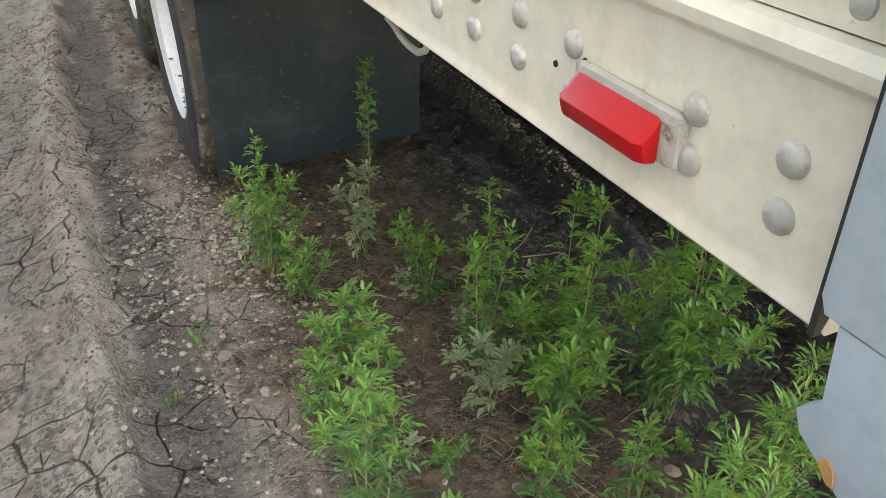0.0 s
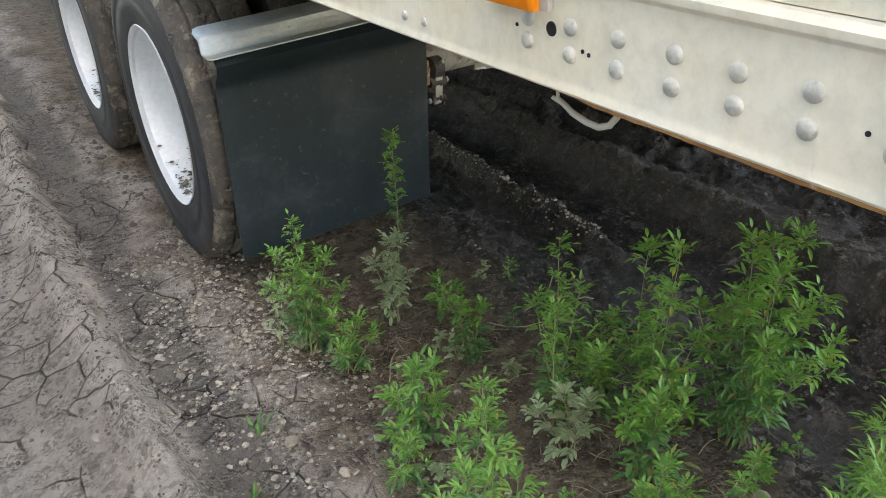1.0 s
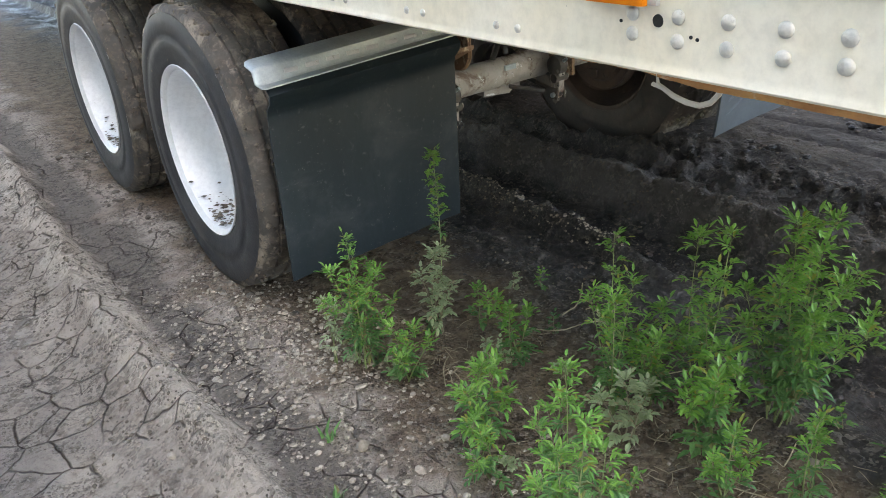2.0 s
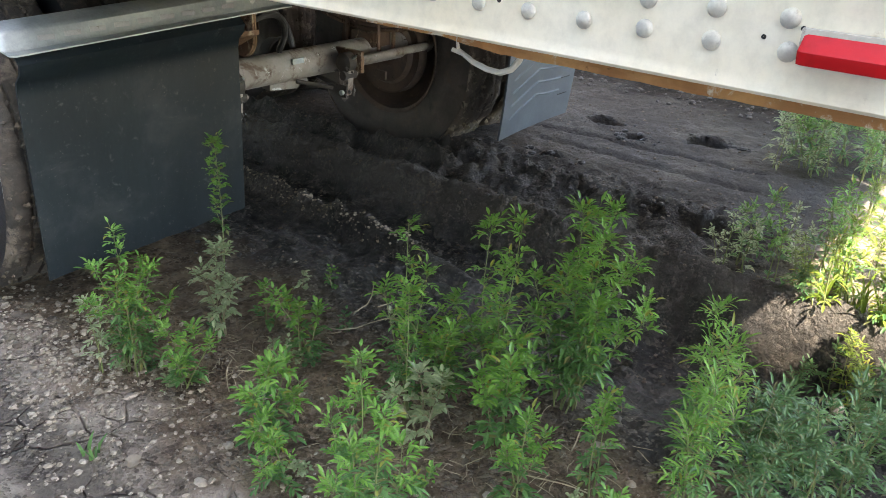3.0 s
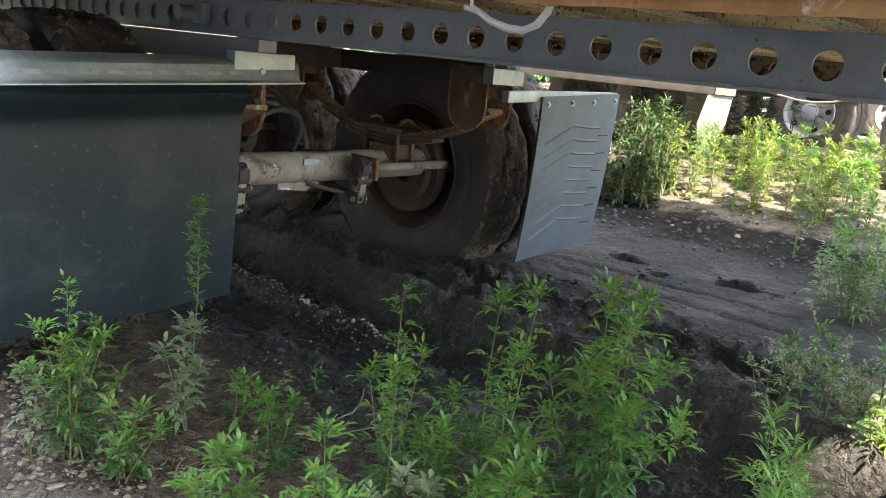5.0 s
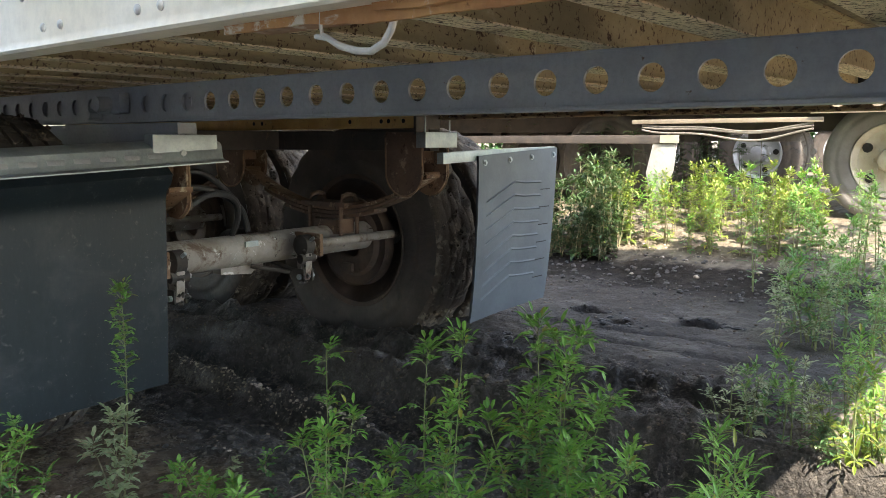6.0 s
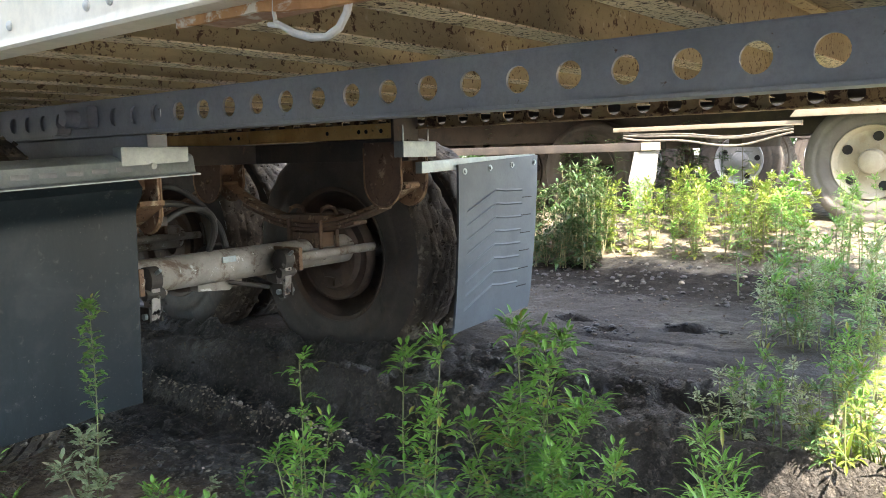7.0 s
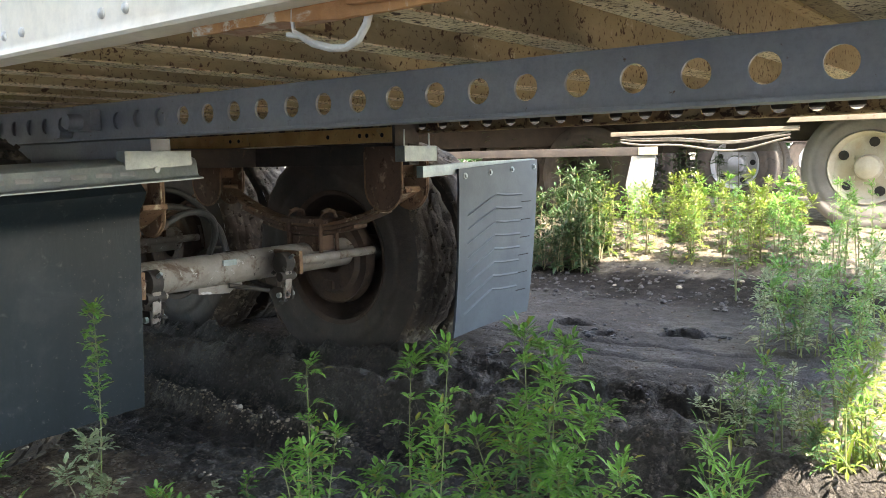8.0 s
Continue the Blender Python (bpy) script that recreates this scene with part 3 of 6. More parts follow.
# ---- the trailer ----
trailer = empty("semi_trailer", (0, 0, 0))
tagged(trailer, "cream box trailer with riveted side rail on muddy dual wheels", "trailer")
REAR, FRONT, WIDE = 0.07, 12.5, 2.56


def side_rail(x, out):
    """The deep bottom rail of one side: lip below, flat face, rolled bead at the top."""
    s = Shape()
    o = out
    s.prism([(x, 1.045), (x + o * 0.004, 1.049), (x + o * 0.001, 1.056), (x, 1.062), (x, 1.166), (x + o * 0.007, 1.172), (x + o * 0.008, 1.180),
             (x + o * 0.002, 1.187), (x - o * 0.030, 1.187), (x - o * 0.030, 1.160), (x - o * 0.006, 1.158), (x - o * 0.006, 1.051), (x - o * 0.045, 1.051), (x - o * 0.045, 1.045)], "y", REAR, FRONT)
    return s


rail_left = part("side_rail", side_rail(0.0, -1), M_PAINT, trailer, "cream painted steel side rail with dirt streaks", 0.0012)
# coloured dark throughout; only its inner face comes into view
part("side_rail", side_rail(WIDE, 1), M_DARK, trailer, "far side rail, coloured dark instead of cream", 0.0012)


def side_panel(x, out):
    """Upper side of the box, pressed with shallow upright flutes."""
    line = []
    y = REAR
    while y < FRONT - 0.3:
        line += [(x, y), (x, y + 0.21), (x + out * 0.012, y + 0.222), (x + out * 0.012, y + 0.248), (x, y + 0.26)]
        y += 0.3
    line += [(x, FRONT)]
    return Shape().prism(line + [(x - out * 0.04, FRONT), (x - out * 0.04, REAR)], "z", 1.188, 4.06)


part("side_panel", side_panel(0.010, -1), M_PAINT, trailer, "cream side sheet above the rail")
part("side_panel", side_panel(WIDE - 0.010, 1), M_PAINT, trailer)
part("roof", Shape().box(0.0, WIDE, REAR, FRONT, 4.061, 4.10), M_WHITE, trailer, "", 0.01)
part("front_wall", Shape().box(0.06, WIDE - 0.06, FRONT - 0.05, FRONT, 1.19, 4.06), M_WHITE, trailer)
part("rear_door", Shape().box(0.06, 1.275, REAR - 0.03, REAR + 0.02, 1.19, 4.0), M_WHITE, trailer, "", 0.004)
# out of view; opened and angled so its shadow covers the mud flat
part("rear_door", Shape().prism([(2.585, -0.05), (3.005, -1.178), (3.045, -1.162), (2.625, -0.035)], "z", 1.15, 4.0), M_WHITE, trailer, "unseen rear door set open to cast shade", 0.004)
part("floor_deck", Shape().box(0.05, WIDE - 0.05, REAR + 0.02, FRONT - 0.05, 1.156, 1.185), M_DECK, trailer, "stained brown boards seen from below")

# unseen panels added to keep the sun from leaking through the box
part("rear_light_block", Shape().box(1.279, 2.50, REAR - 0.028, REAR + 0.016, 1.192, 4.05), M_DECK, trailer)
part("roof_light_block", Shape().box(0.052, WIDE - 0.052, REAR + 0.031, FRONT - 0.06, 3.99, 4.058), M_DECK, trailer)
# rear corner posts: a folded grey-blue sheet that hangs a little below the rail, with a rusty torn corner
for x, o in ((0.0, -1), (WIDE, 1)):
    post = Shape()
    post.prism([(x + o * 0.014, REAR - 0.001), (x + o * 0.024, REAR - 0.012), (x + o * 0.024, -0.06), (x - o * 0.09, -0.06), (x - o * 0.09, -0.048), (x + o * 0.012, -0.048), (x + o * 0.012, REAR - 0.018), (x + o * 0.002, REAR - 0.001)], "z", 1.075, 4.08)
    rear_post = part("rear_post", post, M_POST, trailer, "grey-blue painted steel corner post", 0.002)
    low = Shape()
    low.prism([(REAR - 0.02, 1.074), (REAR - 0.024, 1.03), (REAR - 0.012, 1.016), (REAR - 0.018, 1.004), (REAR - 0.034, 0.995), (0.02, 0.985), (-0.03, 0.978), (-0.06, 0.972), (-0.06, 1.074)], "x", x + o * 0.013, x + o * 0.023)
    part("corner_plate", low, M_POST, rear_post, "bent lower corner of the post", 0.0015)
    chip = Shape()
    chip.prism([(REAR - 0.033, 0.998), (REAR - 0.037, 1.004), (REAR - 0.042, 1.000), (REAR - 0.045, 0.9905), (REAR - 0.041, 0.9902)], "x", x + o * 0.0232, x + o * 0.0245)
    part("rust_chip", chip, M_RUSTY_EDGE, rear_post, "orange rust where the paint has chipped")
    seal = Shape().box(min(x + o * 0.009, x - o * 0.003), max(x + o * 0.009, x - o * 0.003), REAR + 0.0005, REAR + 0.0045, 1.047, 4.05)
    part("seam_seal", seal, M_BLACK, rear_post, "dark dirty seam filler")
part("rear_sill", Shape().box(0.1, WIDE - 0.1, -0.045, REAR + 0.017, 1.045, 1.1885), M_POST, trailer, "", 0.004)

# rivets
dome = Shape()
dome.lathe([(0.0, 0.0104), (-0.0020, 0.0101), (-0.0040, 0.0085), (-0.0054, 0.0054), (-0.0060, 0.0001)], (0, 0, 0), 14)
dome_mesh = dome.mesh("rivet", M_RIVET)
small_mesh = Shape().lathe([(0.0, 0.0072), (-0.002, 0.0068), (-0.0035, 0.005), (-0.0042, 0.0001)], (0, 0, 0), 12).mesh("rivet", M_RIVET)


def rivet(y, z, mesh):
    ob = new("rivet", mesh)
    ob.parent = rail_left
    ob.location = (0.0, y, z)
    ob.rotation_euler = (random.uniform(0, 6), 0, 0)


for y in (0.115, 0.187, 0.314, 0.3885, 0.465, 0.541, 0.618, 0.693):
    rivet(y, 1.124 + random.uniform(-0.001, 0.001), dome_mesh)
    if y not in (0.314,):
        rivet(y, 1.092 + random.uniform(-0.001, 0.001), dome_mesh)
rivet(0.310, 1.092, dome_mesh)
rivet(0.769, 1.095, dome_mesh)
rivet(0.769, 1.122, dome_mesh)
for i in range(14):
    y = 1.034 + 0.274 * i - (0.01 if i % 2 else 0)
    rivet(y - 0.027, 1.0755, small_mesh)
    rivet(y + 0.027, 1.0755, small_mesh)
    rivet(y + 0.09, 1.126, small_mesh)
for i in range(44):
    rivet(0.10 + 0.152 * i, 1.205, small_mesh)
screw = Shape().lathe([(0, 0.0026), (-0.0012, 0.0024), (-0.0014, 0.0001)], (0, 0, 0), 10).mesh("screw_hole", M_HOLE)
for y, z in ((0.336, 1.103), (0.672, 1.1005), (0.662, 1.0985), (0.79, 1.110), (0.3, 1.116)):
    ob = new("screw_hole", screw)
    ob.parent, ob.location = rail_left, (0.0, y, z)
dark_hole = Shape().lathe([(0, 0.0088), (-0.0012, 0.0085), (-0.0013, 0.0001)], (0, 0, 0), 14).mesh("wire_hole", M_HOLE)
ob = new("wire_hole", dark_hole)
ob.parent, ob.location = rail_left, (0.0, 0.726, 1.116)


def marker_lamp(y0, y1, z0, z1, lens, label):
    """A side marker lamp: pale base plate, faceted lens."""
    base = part("marker_lamp", Shape().box(-0.009, -0.0005, y0 - 0.014, y1 + 0.003, z0 + 0.002, z1 + 0.004), M_LAMPBASE, trailer, label, 0.002)
    h = z1 - z0
    s = Shape()
    outline = [(-0.009, z0), (-0.022, z0 + 0.002), (-0.026, z0 + h * 0.50), (-0.018, z0 + h * 0.68), (-0.009, z1)]
    ends = [(0.0, 0.78), (0.006, 1.0), (y1 - y0 - 0.006, 1.0), (y1 - y0, 0.78)]
    k = len(outline)
    verts = [((x + 0.009) * g - 0.009, y0 + d, z0 + h / 2 + (z - z0 - h / 2) * (0.93 + 0.07 * g)) for d, g in ends for x, z in outline]
    faces = [(j * k + i, j * k + (i + 1) % k, (j + 1) * k + (i + 1) % k, (j + 1) * k + i) for j in range(3) for i in range(k)]
    s.add(verts, faces + [tuple(range(k)), tuple(range(4 * k - 1, 3 * k - 1, -1))])
    part("lens", s, lens, base, "", 0.004)
    return base


marker_lamp(0.204, 0.296, 1.083, 1.114, M_RED, "red side marker lamp on a dirty pale base")
marker_lamp(0.737, 0.842, 1.134, 1.172, M_AMBER, "amber side marker lamp above the rivets")

# lower flange of the rail, rusted through in places
flange = Shape()
ys = np.arange(REAR + 0.02, 0.92, 0.006)
ragged = [(y, 1.0268 + 0.008 * float(step(y, 0.66, 0.80)) + 0.0022 * float(fbm(np.array(y * 30), np.array(0.5), 4, 3))) for y in ys]
flange.prism([(y, 1.0449) for y in ys[::-1]] + ragged, "x", 0.028, 0.034)
part("rail_flange", flange, M_RUSTY_EDGE, trailer, "orange rusted lower edge of the side rail")
part("flange_strip", Shape().box(0.047, 0.085, 0.62, 0.90, 1.0385, 1.0445), M_PALERUST, trailer, "flaking rusty strip under the rail", 0.001)
bracket = Shape()
bracket.prism([(0.66, 1.0445), (0.40, 1.0445), (0.40, 1.040), (0.53, 1.036), (0.60, 1.034), (0.66, 1.037)], "x", 0.018, 0.044)
part("hose_bracket", bracket, M_RUSTY_EDGE, trailer, "rusted bracket that holds the hose end", 0.001)

# loop of pale hose that hangs from the rail
hook = Shape()
hook.tube([(0.030, 0.747, 1.045), (0.030, 0.748, 1.032), (0.030, 0.746, 1.022), (0.031, 0.738, 1.017), (0.033, 0.722, 1.008), (0.036, 0.700, 1.0015), (0.038, 0.680, 1.000), (0.039, 0.663, 1.007), (0.039, 0.652, 1.020), (0.038, 0.645, 1.036), (0.036, 0.640, 1.046)],
          [0.0022, 0.0022, 0.0025, 0.0034, 0.004, 0.0042, 0.0042, 0.0042, 0.0042, 0.0042, 0.0042], 10)
hook.tube([(0.030, 0.756, 1.020), (0.031, 0.738, 1.0165)], 0.003, 8)
part("air_hose", hook, M_HOOK, trailer, "bent loop of dirty white hose")

# cross members
for i in range(48):
    y = 0.30 + 0.2265 * i
    s = Shape()
    s.prism([(y - 0.004, 1.0672), (y + 0.004, 1.0672), (y + 0.004, 1.148), (y + 0.030, 1.150), (y + 0.030, 1.155), (y - 0.030, 1.155), (y - 0.030, 1.150), (y - 0.004, 1.148)], "x", 0.047, WIDE - 0.047)
    beam = part("crossmember", s, M_OLIVE, trailer, "oily olive-brown steel floor beam with rust specks" if i == 0 else "")
    low = Shape().prism([(y - 0.030, 1.062), (y + 0.030, 1.062), (y + 0.030, 1.0645), (y + 0.005, 1.067), (y - 0.005, 1.067), (y - 0.030, 1.0645)], "x", 0.047, WIDE - 0.047)
    part("flange", low, M_CROSS, beam, "yellowed lower flange with rust specks" if i == 0 else "")


def body_rail(x, o, z0, z1, holes_from, count, material, label):
    """Sliding-axle body rail: web with a row of round holes, flanges above and below."""
    s = Shape()
    pitch, r, n, th = 0.1016, 0.0240, 20, 0.007
    zc = (z0 + z1) / 2 - 0.002
    for i in range(count):
        yc = holes_from + pitch * i
        rim, edge = [], []
        for j in range(n):
            q = 2 * math.pi * (j + 0.5) / n
            cy, cz = math.cos(q), math.sin(q)
            rim.append((yc + r * cy, zc + r * cz))
            m = min(pitch / 2 / max(abs(cy), 1e-6), ((z1 if cz > 0 else z0) - zc) / (cz if abs(cz) > 1e-6 else 1e-6))
            edge.append((yc + m * cy, zc + m * cz))
        k = len(s.v)
        s.v += [(x, *p) for p in rim] + [(x, *p) for p in edge] + [(x + o * th, *p) for p in rim] + [(x + o * th, *p) for p in edge]
        for j in range(n):
            a, b = k + j, k + (j + 1) % n
            s.f += [(a, b, b + n, a + n), (a + 2 * n, a + 3 * n, b + 3 * n, b + 2 * n), (a, a + 2 * n, b + 2 * n, b)]
        for cy, cz in ((-1, -1), (1, -1), (1, 1), (-1, 1)):
            corner = (yc + cy * pitch / 2, z1 if cz > 0 else z0)
            j = {(-1, -1): 11, (1, -1): 17, (1, 1): 1, (-1, 1): 7}[(cy, cz)]
            kk = len(s.v)
            s.v += [(x, *corner), (x + o * th, *corner)]
            s.f += [(k + n + j, k + n + (j + 1) % n, kk), (k + 3 * n + j, k + 3 * n + (j + 1) % n, kk + 1)]
    y0, y1 = holes_from - pitch / 2, holes_from + pitch * (count - 0.5)
    web = part("body_rail", s, material, trailer, label, 0, 20, True)
    fl = Shape()
    fl.box(min(x - o * 0.012, x + o * 0.055), max(x - o * 0.012, x + o * 0.055), y0, y1, z0 - 0.007, z0 - 0.0002)
    part("flange", fl, material, web, "", 0.0012)
    fl = Shape()
    fl.box(min(x, x + o * 0.05), max(x, x + o * 0.05), y0, y1, z1 + 0.0002, z1 + 0.004)
    part("flange", fl, material, web, "", 0.001)
    return web


rail_l = body_rail(0.672, 1, 0.967, 1.0575, 0.1528, 42, M_RAIL, "grey painted steel rail with a row of round holes")
body_rail(1.885, -1, 0.995, 1.0575, 0.1528, 42, M_RUSTRAIL, "rust-mottled steel rail with a row of round holes")
part("rear_gusset", Shape().box(0.60, 0.71, 0.085, 0.105, 0.93, 1.06), M_RAIL, trailer, "", 0.002)

# sliding axle frame
frame_left = part("slider_frame", Shape().box(0.690, 0.752, 2.06, 5.0, 0.878, 0.958), M_RAIL, trailer, "grey steel box beam of the axle slider", 0.004)
part("backing_plate", Shape().box(0.684, 0.690, 1.98, 5.0, 0.968, 1.056), M_RAIL, frame_left)
part("lock_block", Shape().box(0.640, 0.672, 2.27, 2.40, 0.985, 1.045), M_RAIL, frame_left, "", 0.006)
pin = Shape()
pin.lathe([(0.60, 0.0), (0.60, 0.022), (0.645, 0.024), (0.66, 0.03), (0.671, 0.03)], (0, 2.33, 1.012), 18)
part("lock_pin", pin, M_RAIL, frame_left)
part("clip_bolt", Shape().tube([(0.63, 2.44, 0.985), (0.67, 2.44, 0.985)], 0.018, 6), M_RAIL, frame_left)
frame_right = part("slider_frame", Shape().box(1.800, 1.862, 2.10, 5.0, 0.957, 1.014), M_ORANGE, trailer, "rusty yellow steel beam of the axle slider", 0.003)
for y in (2.22, 2.30, 2.34, 2.52, 3.10, 3.16):
    hole = Shape().lathe([(1.7995, 0.009), (1.7985, 0.0088), (1.7984, 0.0001)], (0, y, 0.985), 12)
    part("bolt_hole", hole, M_HOLE, frame_right)
part("slider_beam", Shape().box(1.772, 1.83, 2.06, 4.9, 0.868, 0.950), M_DARK, frame_right, "dark lower beam of the slider", 0.004)
for y in (2.95, 3.45, 4.5):
    part("slider_crosstube", Shape().box(0.753, 1.774, y, y + 0.09, 0.868, 0.95), M_DARK, trailer, "dark cross tube of the axle slider", 0.004)


def u_plate(x0, x1, y0, y1, z_top, z_low):
    """A hanger plate with a rounded lower end."""
    r = (y1 - y0) / 2
    line = [(y0, z_top), (y0, z_low + r)] + [(y0 + r - r * math.cos(q), z_low + r - r * math.sin(q)) for q in np.linspace(0.2, math.pi - 0.2, 9)] + [(y1, z_low + r), (y1, z_top)]
    return Shape().prism(line, "x", x0, x1)


def hanger(x, y0, y1, z_top, z_low):
    a = part("spring_hanger", u_plate(x, x + 0.010, y0, y1, z_top, z_low), M_HANGER, trailer, "rust-brown steel spring hanger with rounded foot", 0.0015)
    part("hanger_plate", u_plate(x + 0.085, x + 0.095, y0 - 0.05, y1 - 0.06, z_top, z_low + 0.005), M_YRUST, a, "lighter rusty inner plate", 0.0015)
    part("hanger_web", Shape().box(x + 0.010, x + 0.085, y0 + 0.012, y0 + 0.022, z_low + 0.13, z_top), M_YRUST, a, "", 0.001)
    part("hanger_bolt", Shape().tube([(x - 0.012, (y0 + y1) / 2, z_low + 0.10), (x + 0.11, (y0 + y1) / 2, z_low + 0.10)], 0.013, 10), M_HANGER, a)
    part("slipper_pad", Shape().tube([(x + 0.02, y0 + 0.01, z_low + 0.085), (x + 0.085, y0 - 0.012, z_low + 0.085)], 0.013, 10), M_YRUST, a, "pale worn end of the pad")
    half = (y1 - y0) / 2
    for at in (x, x + 0.095):
        lo, hi = (y0, y1) if at == x else (y0 - 0.05, y1 - 0.06)
        half = (hi - lo) / 2
        foot = z_low + (0 if at == x else 0.005) + half
        line = [(at, lo, z_top - 0.02), (at, lo, foot)] + [(at, lo + half - half * math.cos(q), foot - half * math.sin(q)) for q in np.linspace(0.2, math.pi - 0.2, 11).tolist()] + [(at, hi, foot), (at, hi, z_top - 0.02)]
        part("plate_edge", Shape().tube(line, 0.0042, 6), M_TAN, a, "pale worn edge of the plate")
    return a


for x in (0.655, 1.755):
    hanger(x, 2.085 if x > 1 else 2.155, 2.275 if x > 1 else 2.30, 0.94 if x > 1 else 0.866, 0.690 if x > 1 else 0.676)
    hanger(x, 3.19, 3.40, 0.866, 0.69)


def leaf_spring(x, y_axle, z_mid):
    """A pack of three curved leaves with two U-bolts round the axle seat."""
    root = None
    for i, half in enumerate((0.56, 0.42, 0.28)):
        s = Shape()
        line = [(y_axle + half * u, z_mid + 0.30 * (half * u) ** 2 * 1.6 - 0.017 * i) for u in np.linspace(-1, 1, 13)]
        s.prism(line + [(y, z - 0.014) for y, z in line[::-1]], "x", x - 0.038, x + 0.038)
        ob = part("leaf_spring" if root is None else "spring_leaf", s, M_HANGER if i else M_YRUST, trailer if root is None else root, "rusty leaf spring pack over the axle" if root is None else "", 0.002)
        root = root or ob
    for dy in (-0.095, 0.10):
        for sx in (-0.047, 0.047):
            part("u_bolt", Shape().tube([(x + sx, y_axle + dy, z_mid - 0.13), (x + sx, y_axle + dy, z_mid + 0.02), (x + sx * 0.7, y_axle + dy, z_mid + 0.048), (x, y_axle + dy, z_mid + 0.056)], 0.0095, 8), M_HANGER, root)
    part("spring_plate", Shape().box(x - 0.06, x + 0.06, y_axle - 0.13, y_axle + 0.14, z_mid + 0.002, z_mid + 0.022), M_HANGER, root, "", 0.003)
    part("axle_seat", Shape().box(x - 0.055, x + 0.055, y_axle - 0.07, y_axle + 0.07, z_mid - 0.115, z_mid - 0.052), M_HANGER, root, "", 0.006)


def slack_adjuster(x, y, z, axle):
    """Brake lever: rounded head with a worm boss, arm, clevis, pin and nuts caked with dirt."""
    head = part("slack_adjuster", Shape().lathe([(-0.030, 0.0), (-0.030, 0.022), (-0.026, 0.030), (-0.020, 0.042), (0.020, 0.042), (0.026, 0.030), (0.030, 0.022), (0.030, 0.0)], (x, y, z), 22), M_DARK, axle, "dirt-caked brake lever", 0)
    part("lever_arm", Shape().prism([(y - 0.032, z), (y - 0.024, z - 0.10), (y - 0.012, z - 0.138), (y + 0.014, z - 0.138), (y + 0.026, z - 0.10), (y + 0.032, z)], "x", x - 0.016, x + 0.016), M_AXLE, head, "arm with pale scuffed paint", 0.005)
    part("worm_boss", Shape().tube([(x - 0.034, y - 0.012, z - 0.050), (x + 0.034, y - 0.012, z - 0.050)], 0.019, 12), M_DARK, head)
    part("adjuster_nut", Shape().tube([(x + 0.030, y - 0.012, z - 0.050), (x + 0.046, y - 0.012, z - 0.050)], 0.011, 6), M_AXLE, head)
    for dx in (-0.026, 0.018):
        part("clevis_plate", Shape().box(x + dx, x + dx + 0.008, y - 0.022, y + 0.040, z - 0.142, z - 0.092), M_DARK, head, "", 0.003)
    part("yoke_pin", Shape().tube([(x - 0.038, y - 0.004, z - 0.122), (x + 0.038, y - 0.004, z - 0.122)], 0.011, 10), M_GALV, head, "worn bright pin")
    part("lock_nut", Shape().tube([(x, y + 0.040, z - 0.115), (x, y + 0.060, z - 0.112)], 0.015, 6), M_DARK, head)
    part("push_rod", Shape().tube([(x, y + 0.01, z - 0.118), (x, y + 0.24, z - 0.075)], 0.010, 8), M_DARK, head)
    part("grease_nipple", Shape().tube([(x, y - 0.036, z + 0.022), (x + 0.004, y - 0.054, z + 0.034)], 0.007, 6), M_GALV, head)
    clod, rc = Shape(), random.Random(int(1000 * x + 100 * y))
    for j in range(26):
        q, sz = rc.uniform(0, 6.283), 0.005 + 0.010 * rc.random() ** 2
        p0 = Vector((x + rc.uniform(-0.03, 0.03), y + 0.034 * math.cos(q), z - 0.065 + 0.085 * math.sin(q)))
        k0 = len(clod.v)
        clod.v += [tuple(p0 + Vector(v) * sz * rc.uniform(0.6, 1.3)) for v in ((1, 0, 0), (-1, 0, 0), (0, 1, 0), (0, -1, 0), (0, 0, 1), (0, 0, -1))]
        clod.f += [tuple(k0 + m_ for m_ in t_) for t_ in ((0, 2, 4), (2, 1, 4), (1, 3, 4), (3, 0, 4), (2, 0, 5), (1, 2, 5), (3, 1, 5), (0, 3, 5))]
    tagged(part("caked_mud", clod, M_DARKCLOD, head, "dark lumps of mud and grease", 0, 40), kind="stuff")


def curved(points, steps=5):
    """A smooth run through the given points."""
    pts = [Vector(p) for p in points]
    pts = [pts[0]] + pts + [pts[-1]]
    run = []
    for a, b, c, d in zip(pts, pts[1:], pts[2:], pts[3:]):
        for k in range(steps):
            t = k / steps
            run.append(0.5 * (2 * b + (c - a) * t + (2 * a - 5 * b + 4 * c - d) * t * t + (3 * b - a - 3 * c + d) * t**3))
    return run + [pts[-1]]


